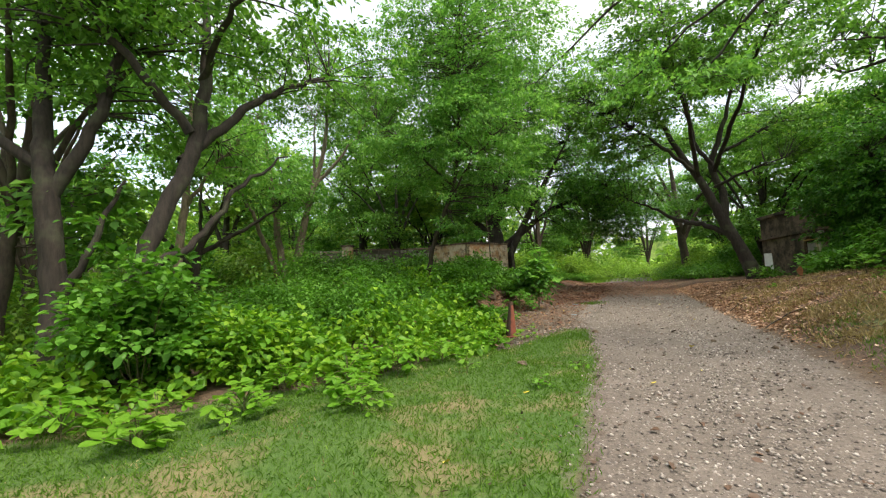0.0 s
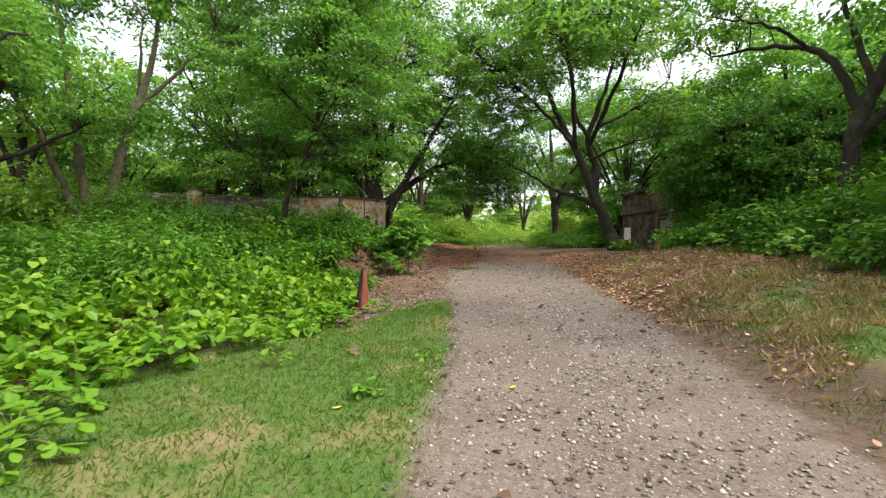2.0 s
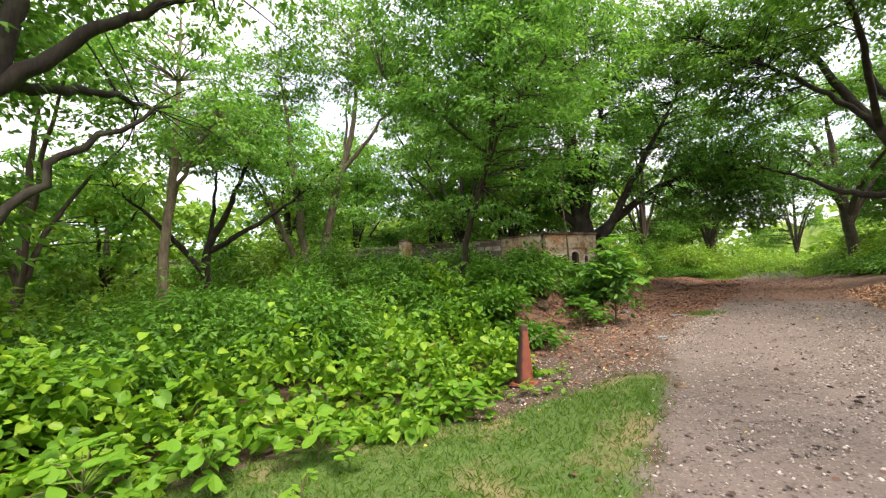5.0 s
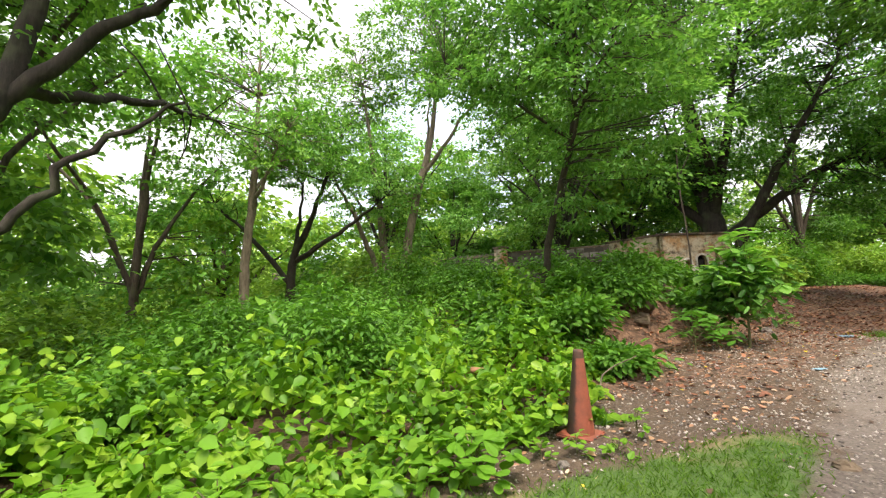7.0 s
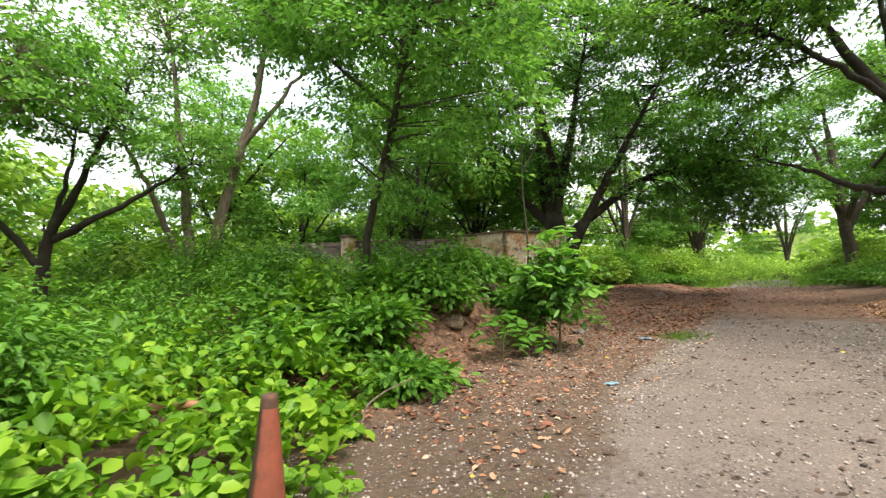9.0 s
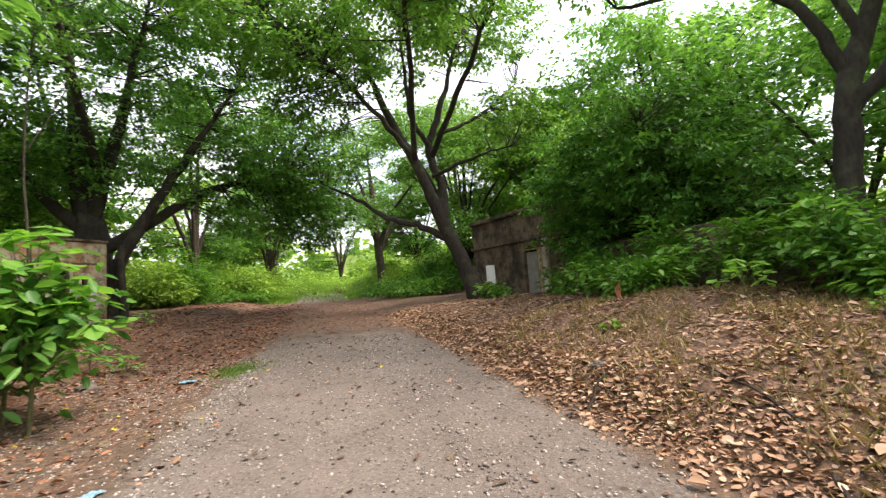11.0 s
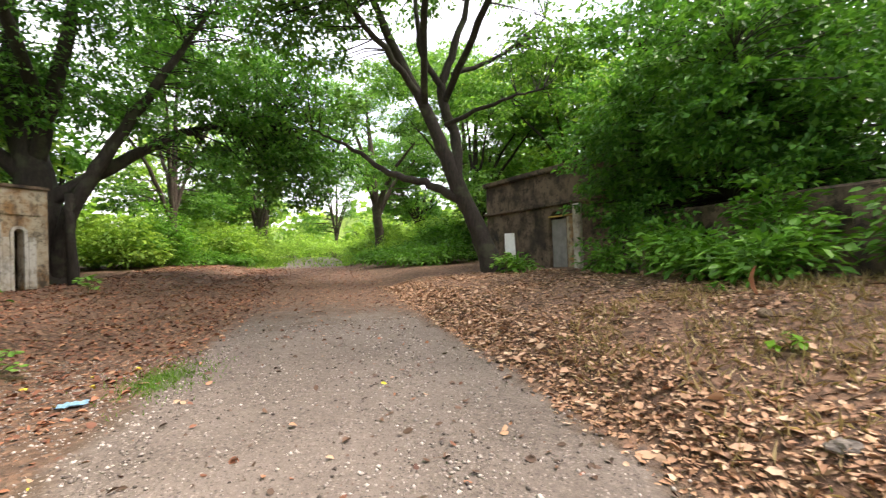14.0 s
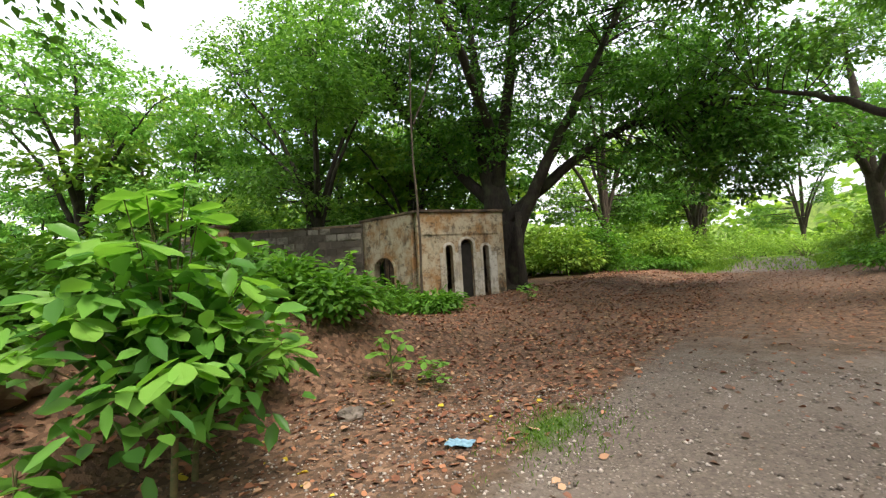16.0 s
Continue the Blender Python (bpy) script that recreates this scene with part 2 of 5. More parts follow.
def ground_material():
    m, nt, b = material("ground_earth")
    p = world_pos(nt)
    zone = nt.nodes.new("ShaderNodeVertexColor")
    zone.layer_name = "zone"
    sep = nt.nodes.new("ShaderNodeSeparateColor")
    nt.links.new(zone.outputs["Color"], sep.inputs["Color"])
    edge, big, fine, grit = noise_tex(nt, 2.2, 6, 0.7, p), noise_tex(nt, 0.7, 4, 0.6, p), noise_tex(nt, 18, 5, 0.7, p), noise_tex(nt, 70, 3, 0.7, p)
    vor = node(nt, "ShaderNodeTexVoronoi", Scale=30.0)
    nt.links.new(p, vor.inputs["Vector"])

    def soft(channel):
        e = maths(nt, "ADD", sep.outputs[channel], maths(nt, "MULTIPLY", maths(nt, "SUBTRACT", edge.outputs["Fac"], 0.5), 1.5))
        return ramp(nt, e, [(0.34, (0, 0, 0)), (0.68, (1, 1, 1))])
    earth = ramp(nt, fine.outputs["Fac"], [(0.3, (0.055, 0.036, 0.022)), (0.7, (0.15, 0.105, 0.068))])
    road = ramp(nt, fine.outputs["Fac"], [(0.3, (0.086, 0.069, 0.056)), (0.7, (0.195, 0.160, 0.132))])
    road = mix(nt, ramp(nt, big.outputs["Fac"], [(0.4, (0, 0, 0)), (0.62, (0.6, 0.6, 0.6))]), road, (0.215, 0.179, 0.150))
    pebble = ramp(nt, vor.outputs["Color"], [(0.2, (0.05, 0.04, 0.03)), (0.85, (0.34, 0.29, 0.24))])
    road = mix(nt, ramp(nt, vor.outputs["Distance"], [(0.25, (0.75, 0.75, 0.75)), (0.42, (0, 0, 0))]), road, pebble)
    grass = ramp(nt, fine.outputs["Fac"], [(0.3, (0.045, 0.105, 0.013)), (0.7, (0.085, 0.155, 0.025))])
    grass = mix(nt, ramp(nt, big.outputs["Fac"], [(0.5, (0, 0, 0)), (0.62, (0.7, 0.7, 0.7))]), grass, (0.27, 0.20, 0.105))
    leafy = node(nt, "ShaderNodeTexVoronoi", Scale=17.0, Randomness=1.0)
    warp = nt.nodes.new("ShaderNodeVectorMath")
    warp.operation = "MULTIPLY_ADD"
    nt.links.new(fine.outputs["Color"], warp.inputs[0])
    warp.inputs[1].default_value = (0.05, 0.05, 0.05)
    nt.links.new(p, warp.inputs[2])
    nt.links.new(warp.outputs[0], leafy.inputs["Vector"])
    litter = ramp(nt, leafy.outputs["Color"], [(0.1, (0.055, 0.032, 0.020)), (0.5, (0.13, 0.075, 0.044)), (0.8, (0.22, 0.125, 0.075)), (1.0, (0.34, 0.215, 0.14))])
    col = mix(nt, soft("Blue"), earth, litter)
    col = mix(nt, soft("Green"), col, grass)
    col = mix(nt, soft("Red"), col, road)
    nt.links.new(col, b.inputs["Base Color"])
    b.inputs["Roughness"].default_value = 0.95
    bump(nt, b, maths(nt, "ADD", maths(nt, "ADD", fine.outputs["Fac"], maths(nt, "MULTIPLY", grit.outputs["Fac"], 0.5)), maths(nt, "MULTIPLY", leafy.outputs["Distance"], 0.4)), 0.8, 0.03)
    return m


GROUND = ground_material()

# ---- mesh helpers ----
rng = np.random.default_rng(7)


def sstep(a, b, v):
    k = np.clip((np.asarray(v, float) - a) / (b - a), 0, 1)
    return k * k * (3 - 2 * k)


def road_left(y):
    return np.interp(y, [-5, 3, 8, 12, 15, 22, 32, 45, 60, 70], [-0.3, -0.45, -0.72, -1.25, -1.9, -1.85, -2.4, -3.0, -3.2, -3.2])


def road_right(y):
    return np.interp(y, [-5, 3, 10, 16, 24, 32, 45, 60, 70], [2.6, 2.5, 2.45, 2.2, 2.05, 1.75, 1.4, 1.5, 1.5])


def cover_edge(y):
    """Where the creepers end and the grass begins."""
    return np.interp(y, [-3, 2.5, 3.6, 4.9, 6.5, 8.5, 11, 12, 13.5, 15, 18, 30], [-6.6, -6.2, -6.1, -5.4, -4.3, -3.1, -2.85, -3.3, -4.2, -5.2, -6.6, -8])


def gz(x, y):
    """The height of the ground."""
    x, y = np.asarray(x, float), np.asarray(y, float)
    z = 0.0385 * (np.clip(y, -12, 58) - 5.2) + 0.01 * np.clip(y - 58, 0, 60)
    d = x - road_right(y)
    k = np.interp(y, [0, 8, 13, 18, 24, 30, 45], [0.55, 0.65, 0.85, 0.95, 0.62, 0.4, 0.3])
    z = z + k * 1.15 * (1 - np.exp(-np.maximum(d, 0) / 1.9)) * sstep(-0.1, 0.8, d)
    mound = sstep(12.5, 16.2, y) * (1 - 0.75 * sstep(20.5, 25, y))
    z = z + mound * (1.15 * sstep(-4.5, -6.3, x) + 0.12 * sstep(-3, -5, x))
    rough = 0.09 * np.sin(4.3 * x + 1.1 * y) * np.sin(3.7 * y - 1.9 * x) + 0.05 * np.sin(9.1 * x + 2.0) * np.sin(8.3 * y + x)
    z = z + mound * rough * sstep(-4.3, -5.2, x)
    z = z + 0.10 * sstep(26, 32, y) * sstep(-5, -9, x)
    z = z - 0.10 * sstep(-1.2, -2.8, x) * sstep(4, 8, y) * (1 - sstep(12.5, 15, y))
    near = 1 - sstep(30, 70, np.hypot(x, y - 15))
    wob = 0.05 * np.sin(1.3 * x + 0.7 * y) * np.sin(0.9 * y - 0.4 * x) + 0.025 * np.sin(3.1 * x + 1.0) * np.sin(2.7 * y)
    off = sstep(0, 0.8, d) + sstep(0, 0.8, road_left(y) - x)
    z = z + near * wob * (0.25 + 0.9 * off)
    rut = np.exp(-((x - 0.25 - 0.02 * y) / 0.35) ** 2) + np.exp(-((x - 1.75 + 0.02 * y) / 0.35) ** 2)
    return z - 0.02 * rut * near


def mesh_object(name, verts, faces, mat, parent=None, smooth=False):
    """verts (n, 3) and faces (m, k) as arrays, all faces with k corners."""
    me = bpy.data.meshes.new(name)
    verts, faces = np.asarray(verts, np.float32), np.asarray(faces, np.int32)
    k = faces.shape[1]
    me.vertices.add(len(verts))
    me.vertices.foreach_set("co", verts.ravel())
    me.loops.add(faces.size)
    me.loops.foreach_set("vertex_index", faces.ravel())
    me.polygons.add(len(faces))
    me.polygons.foreach_set("loop_start", np.arange(0, faces.size, k, dtype=np.int32))
    if smooth:
        me.polygons.foreach_set("use_smooth", np.ones(len(faces), bool))
    me.update(calc_edges=True)
    me.materials.append(mat)
    ob = new(name, me)
    ob.parent = parent
    return ob


def part(name, bm, mat, parent, label="", smooth=False):
    me = bpy.data.meshes.new(name)
    bmesh.ops.recalc_face_normals(bm, faces=bm.faces[:])
    if smooth:
        for f in bm.faces:
            f.smooth = True
    bm.to_mesh(me)
    bm.free()
    me.materials.append(mat)
    ob = new(name, me)
    ob.parent = parent
    return tagged(ob, label)


def thing(name, place, label, category, group="", kind="", rz=0):
    ob = new(name)
    ob.matrix_basis = pose(*place, 0, 0, rz)
    ob.empty_display_size = 0.2
    return tagged(ob, label, category, group, kind)


def box(bm, x0, y0, z0, x1, y1, z1, bevel=0.0):
    made = bmesh.ops.create_cube(bm, size=1.0)["verts"]
    for v in made:
        v.co = Vector((x0 + (v.co.x + 0.5) * (x1 - x0), y0 + (v.co.y + 0.5) * (y1 - y0), z0 + (v.co.z + 0.5) * (z1 - z0)))
    if bevel:
        edges = list({e for v in made for e in v.link_edges})
        bmesh.ops.bevel(bm, geom=edges, offset=bevel, segments=2, affect="EDGES")


def unit(v):
    return v / np.maximum(np.linalg.norm(v, axis=-1, keepdims=True), 1e-9)


def leaf_arrays(at, way, up, length, width, fold=0.18, droop=0.12, rich=False):
    """Blades at points, along ways. Plain: two triangles. Rich: a rounder blade of six."""
    n = len(at)
    way = unit(way)
    side = unit(np.cross(way, up))
    top = np.cross(side, way)
    L, W = length[:, None], width[:, None]
    if not rich:
        v = np.stack([at, at + way * L * 0.45 + side * W * 0.5 + top * W * fold, at + way * L - top * L * droop,
                      at + way * L * 0.45 - side * W * 0.5 + top * W * fold], 1)
        f = np.array([[0, 1, 2], [0, 2, 3]])
    else:
        v = np.stack([at, at + way * L * 0.28 + side * W * 0.42 + top * W * fold, at + way * L * 0.65 + side * W * 0.45 + top * (W * fold - L * droop * 0.4),
                      at + way * L - top * L * droop, at + way * L * 0.65 - side * W * 0.45 + top * (W * fold - L * droop * 0.4),
                      at + way * L * 0.28 - side * W * 0.42 + top * W * fold], 1)
        f = np.array([[0, 1, 2], [0, 2, 3], [0, 3, 4], [0, 4, 5]])
    k = v.shape[1]
    return v.reshape(-1, 3), (f[None] + (np.arange(n) * k)[:, None, None]).reshape(-1, 3)


def tilted_up(n, lean):
    return unit(np.column_stack([rng.normal(0, lean, n), rng.normal(0, lean, n), np.ones(n)]))


def flat_way(n, dip=0.3):
    a = rng.uniform(0, 2 * np.pi, n)
    return np.column_stack([np.cos(a), np.sin(a), rng.normal(-dip * 0.5, dip, n)])


def curve_points(pts, per=6, wobble=0.0):
    """A smooth line through (x, y, z, r) points."""
    p = np.asarray(pts, float)
    p = np.vstack([2 * p[0] - p[1], p, 2 * p[-1] - p[-2]])
    out = []
    for i in range(1, len(p) - 2):
        t = np.linspace(0, 1, per, endpoint=False)[:, None]
        a, b, c, d = p[i - 1], p[i], p[i + 1], p[i + 2]
        out.append(0.5 * (2 * b + (c - a) * t + (2 * a - 5 * b + 4 * c - d) * t ** 2 + (3 * b - a - 3 * c + d) * t ** 3))
    out = np.vstack(out + [p[-2:-1]])
    if wobble:
        out[1:-1, :3] += rng.normal(0, wobble, (len(out) - 2, 3))
    out[:, 3] = np.maximum(out[:, 3], 0.004)
    return out


def tube_arrays(line, segs=8, knots=0.0, closed_end=True):
    c, r = line[:, :3], line[:, 3]
    tan = unit(np.gradient(c, axis=0))
    ref = np.array([0.0, 1.0, 0.0]) if abs(tan[0][1]) < 0.8 else np.array([1.0, 0, 0])
    u = unit(np.cross(tan, ref))
    w = np.cross(tan, u)
    a = np.linspace(0, 2 * np.pi, segs, endpoint=False)
    rr = r[:, None] * (1 + knots * rng.normal(0, 1, (len(c), segs)))
    v = c[:, None] + rr[..., None] * (np.cos(a)[None, :, None] * u[:, None] + np.sin(a)[None, :, None] * w[:, None])
    m = len(c)
    i, j = np.meshgrid(np.arange(m - 1), np.arange(segs), indexing="ij")
    q = np.stack([i * segs + j, i * segs + (j + 1) % segs, (i + 1) * segs + (j + 1) % segs, (i + 1) * segs + j], -1).reshape(-1, 4)
    return v.reshape(-1, 3), q


def joined(list_of_arrays):
    vs, fs, n = [], [], 0
    for v, f in list_of_arrays:
        vs.append(v)
        fs.append(f + n)
        n += len(v)
    return np.vstack(vs), np.vstack(fs)


def crown_sprays(blobs, sprays):
    """Spray centres in ellipsoids (x, y, z, rx, ry, rz), more of them near the skin."""
    vol = np.array([b[3] * b[4] * b[5] for b in blobs]) ** 0.8
    pick = rng.choice(len(blobs), sprays, p=vol / vol.sum())
    b = np.asarray(blobs, float)[pick]
    d = unit(rng.normal(0, 1, (sprays, 3)))
    rad = rng.uniform(0.12, 1.0, sprays) ** 0.5 * rng.uniform(0.85, 1.12, sprays)
    return b[:, :3] + d * rad[:, None] * b[:, 3:], d


def tree(name, label, base, trunk, limbs, blobs, sprays, per, leaf=(0.13, 0.06), spray=(0.6, 0.16), mat=AIRY_LEAF, bark=BARK, wobble=0.03, twigs=1.0, group="trees of the wood", droop=0.15):
    """Trunk and limbs are lines of (x, y, z, r), blobs the masses of the crown, all in metres from the base."""
    ob = thing(name, base, label, "tree", group)
    line = curve_points(trunk, 7, wobble * 0.5)
    flare = np.exp(-np.maximum(line[:, 2], 0) / 0.35)
    line[:, 3] *= 1 + 0.5 * flare
    v, f = tube_arrays(line, 12, 0.05)
    mesh_object("trunk", v, f, bark, ob, True)
    axes = [line[len(line) // 2:]]
    for lm in limbs:
        ln = curve_points(lm, 6, wobble)
        axes.append(ln)
        v, f = tube_arrays(ln, 8, 0.05)
        mesh_object("limb", v, f, bark, ob, True)
    c, d = crown_sprays(blobs, sprays)
    wood = np.vstack(axes)
    tw = []
    for i in range(int(sprays * twigs)):
        dist = np.linalg.norm(wood[:, :3] - c[i], axis=1) + 0.8 * np.maximum(0, wood[:, 2] - c[i][2])
        s = wood[np.argmin(dist)]
        mid = (s[:3] + c[i]) / 2 + rng.normal(0, 0.12, 3) + np.array([0, 0, 0.12])
        r = min(s[3] * 0.55, 0.012 + 0.009 * np.linalg.norm(s[:3] - c[i]))
        ln = curve_points([(*s[:3], r), (*mid, r * 0.7), (*c[i], 0.006)], 2)
        tw.append(tube_arrays(ln, 3))
    if tw:
        v, f = joined(tw)
        tagged(mesh_object("twig_mass", v, f, bark, ob), kind="stuff")
    n = sprays * per
    out = np.repeat(d, per, 0)
    size = np.repeat(rng.uniform(0.55, 1.25, sprays), per)[:, None]
    knots = rng.normal(0, 1, (sprays, 5, 3))
    knot = knots[np.repeat(np.arange(sprays), per), rng.integers(0, 5, n)]
    off = (knot * 0.8 + rng.normal(0, 0.42, (n, 3))) * size * np.array([spray[0], spray[0], spray[1]]) * 0.62
    off[:, 2] -= droop * np.hypot(off[:, 0], off[:, 1]) ** 1.3
    at = np.repeat(c, per, 0) + off
    way = unit(off * np.array([1, 1, 0.3]) + out * 0.25 * np.array([1, 1, 0]) + rng.normal(0, 0.35, (n, 3)))
    way[:, 2] -= 0.25
    s = rng.uniform(0.65, 1.3, n)
    v, f = leaf_arrays(at, way, tilted_up(n, 0.45), leaf[0] * s, leaf[1] * s * rng.uniform(0.8, 1.2, n))
    mesh_object("crown", v, f, mat, ob)
    return ob


def wild_tree(seed, height, spread, sprays, per, mat, bark, lean=(0.0, 0.0), radius=0.2, low=0.35, leaf=(0.17, 0.085), label="leafy broad-crowned tree standing in the wood", name="tree", base=(0, 0, 0), spray=(0.8, 0.2), twigs=0.6):
    """A tree of free growth: a bent trunk, limbs going up and out, a crown of uneven masses."""
    r = random.Random(seed)
    fork = height * low
    tx, ty = lean
    trunk = [(0, 0, -0.25, radius), (tx * 0.15, ty * 0.15, fork * 0.4, radius * 0.85), (tx * 0.4, ty * 0.4, fork, radius * 0.75), (tx * 0.7, ty * 0.7, height * 0.6, radius * 0.45), (tx, ty, height * 0.88, 0.03)]
    limbs, blobs = [], [(tx, ty, height * 0.85, spread * 0.5, spread * 0.5, height * 0.14)]
    count = r.randint(4, 6)
    for i in range(count):
        a = 2 * math.pi * (i + r.random() * 0.7) / count
        reach, top = spread * r.uniform(0.55, 0.95), height * r.uniform(0.55, 0.92)
        s = r.uniform(0.7, 1.15)
        x0, y0, z0 = tx * 0.4 * s, ty * 0.4 * s, fork * s
        x1, y1 = x0 + reach * math.cos(a), y0 + reach * math.sin(a)
        limbs.append([(x0, y0, z0, radius * 0.5), (x0 + 0.35 * (x1 - x0), y0 + 0.35 * (y1 - y0), z0 + 0.5 * (top - z0), radius * 0.36), (x1, y1, top, 0.03)])
        k = spread * r.uniform(0.32, 0.5)
        blobs.append((x1 * 0.95, y1 * 0.95, top, k, k, k * r.uniform(0.55, 0.8)))
    for i in range(3):
        a, k = r.uniform(0, 6.28), spread * r.uniform(0.25, 0.4)
        blobs.append((spread * 0.5 * math.cos(a), spread * 0.5 * math.sin(a), height * r.uniform(0.28, 0.5), k, k, k * 0.7))
    return tree(name, label, base, trunk, limbs, blobs, sprays, per, leaf, spray, mat, bark, twigs=twigs)


def shrub(name, label, base, radius, height, sprays, per, leaf, mat, category="shrub", group="shrubs of the verge", stems=7, rich=False, spray=0.28, hang=0.25):
    """Stems from one foot, leafy sprays over a rounded uneven mass."""
    ob = thing(name, base, label, category, group)
    a = rng.uniform(0, 2 * np.pi, sprays)
    rr = np.sqrt(rng.uniform(0.0, 1, sprays))
    lump = 0.8 + 0.28 * np.sin(3 * a + base[0]) * np.sin(2 * a + base[1]) + rng.normal(0, 0.1, sprays)
    z = height * np.sqrt(np.maximum(0.04, 1 - (rr * 0.95) ** 2)) * rng.uniform(0.35, 1.0, sprays) ** 0.5 * lump
    c = np.column_stack([rr * radius * lump * np.cos(a), rr * radius * lump * np.sin(a), np.maximum(z, 0.08)])
    tw = []
    for i in range(min(stems * 3, sprays)):
        ln = curve_points([(c[i][0] * 0.08, c[i][1] * 0.08, -0.1, 0.018), (c[i][0] * 0.45, c[i][1] * 0.45, c[i][2] * 0.6, 0.012), (*c[i], 0.004)], 3, 0.01)
        tw.append(tube_arrays(ln, 4))
    v, f = joined(tw)
    tagged(mesh_object("stem_mass", v, f, STEM, ob), kind="stuff")
    n = sprays * per
    off = rng.normal(0, 1, (n, 3)) * np.array([spray, spray, spray * 0.4]) * 0.7
    at = np.repeat(c, per, 0) + off
    at[:, 2] = np.maximum(at[:, 2], 0.03)
    way = unit(off + np.repeat(unit(c), per, 0) * 0.15 + rng.normal(0, 0.12, (n, 3)))
    way[:, 2] -= hang
    s = rng.uniform(0.6, 1.25, n)
    v, f = leaf_arrays(at, way, tilted_up(n, 0.4), leaf[0] * s, leaf[1] * s, 0.15, 0.2, rich)
    mesh_object("foliage", v, f, mat, ob)
    return ob


def on_ground(x, y, sink=0.0):
    return (x, y, float(gz(x, y)) - sink)


# ---- ground ----
def spaced(a, b, fine0, fine1, step, far):
    mid = np.arange(fine0, fine1 + step / 2, step)
    lo = fine0 - np.cumsum(np.geomspace(step, far, 34))
    hi = fine1 + np.cumsum(np.geomspace(step, far, 34))
    return np.concatenate([lo[::-1], mid, hi])


gx, gy = spaced(-600, 600, -9, 8, 0.14, 90), spaced(-600, 600, -1, 34, 0.18, 90)
X, Y = np.meshgrid(gx, gy, indexing="ij")
Z = gz(X, Y)
near_mask = ((X > -9) & (X < 8) & (Y > -1) & (Y < 34)).astype(float)
Z = Z + near_mask * rng.normal(0, 0.006, Z.shape)
I, J = np.meshgrid(np.arange(len(gx) - 1), np.arange(len(gy) - 1), indexing="ij")
ny = len(gy)
quads = np.stack([I * ny + J, (I + 1) * ny + J, (I + 1) * ny + J + 1, I * ny + J + 1], -1).reshape(-1, 4)
ground = mesh_object("ground", np.column_stack([X.ravel(), Y.ravel(), Z.ravel()]), quads, GROUND, smooth=True)
tagged(ground, "gravel track over brown earth with grass and leaf litter", "ground", kind="structure")


def zones(x, y):
    """Shares of gravel, grass and litter."""
    xl, xr = road_left(y), road_right(y)
    # tree shade before y 45 is put into browner shares, sunlit track into gravel beyond
    gravel = sstep(-0.5, 0.5, x - xl) * sstep(-0.5, 0.5, xr - x) * (1 - 0.8 * sstep(19, 29, y) + 0.7 * sstep(43, 46, y)) * (1 - sstep(62, 75, y))
    lawn = sstep(12.6, 11.6, y) * sstep(-0.2, 0.25, xl - x) * sstep(-0.4, 0.3, x - np.interp(y, [0, 3, 7, 8.8, 10, 11, 12], [-6.8, -6.3, -4.2, -3.3, -2.5, -2.1, -1.8]))
    patch = np.exp(-(((x + 1.9) / 0.45) ** 2 + ((y - 20.5) / 0.7) ** 2) * 1.2)
    bank = 0.85 * sstep(15, 8, y) * sstep(0.5, 1.4, x - xr)
    far = sstep(43, 47, y + 0.25 * x) + sstep(22, 32, np.abs(x))
    grass = np.clip(np.maximum.reduce([lawn, patch, bank, np.clip(far, 0, 1)]), 0, 1)
    lit = sstep(50, 44, y) * (1 - gravel) * np.where(x > 0, 0.45 * sstep(4, 8, y) + 0.5 * sstep(11, 14, y), 0.5 * sstep(12, 14, y) + 0.5 * np.maximum(sstep(17, 22, y), sstep(-3.8, -4.8, x)))
    return np.clip(gravel, 0, 1), grass, np.clip(lit, 0, 1)


zr, zg, zb = zones(X.ravel(), Y.ravel())
layer = ground.data.color_attributes.new("zone", "FLOAT_COLOR", "POINT")
layer.data.foreach_set("color", np.column_stack([zr, zg, zb, np.ones(len(zr))]).astype(np.float32).ravel())


def scatter(n, x0, x1, y0, y1, keep):
    """Points on the ground where keep(x, y) gives their chance."""
    x, y = rng.uniform(x0, x1, n), rng.uniform(y0, y1, n)
    k = rng.uniform(0, 1, n) < keep(x, y)
    x, y = x[k], y[k]
    return np.column_stack([x, y, gz(x, y)])


def patches(x, y, s, seed):
    """Uneven natural patches between 0 and 1."""
    v = np.sin(s * x + seed) * np.sin(s * 1.3 * y + 2 * seed) + 0.6 * np.sin(s * 2.3 * x - s * 1.9 * y + seed) + 0.4 * np.sin(s * 4.1 * y + s * 3.7 * x)
    return 0.5 + v / 4


def blades(name, at, height, width, mat, label, lean=0.5):
    n = len(at)
    way = np.column_stack([rng.normal(0, lean, n), rng.normal(0, lean, n), np.ones(n)])
    up = unit(np.column_stack([rng.normal(0, 1, n), rng.normal(0, 1, n), np.full(n, 0.2)]))
    s = rng.uniform(0.5, 1.3, n)
    v, f = leaf_arrays(at - np.array([0, 0, 0.01]), way, up, height * s, np.full(n, width), 0.1, 0.25)
    return tagged(mesh_object(name, v, f, mat), label, "grass", kind="stuff")


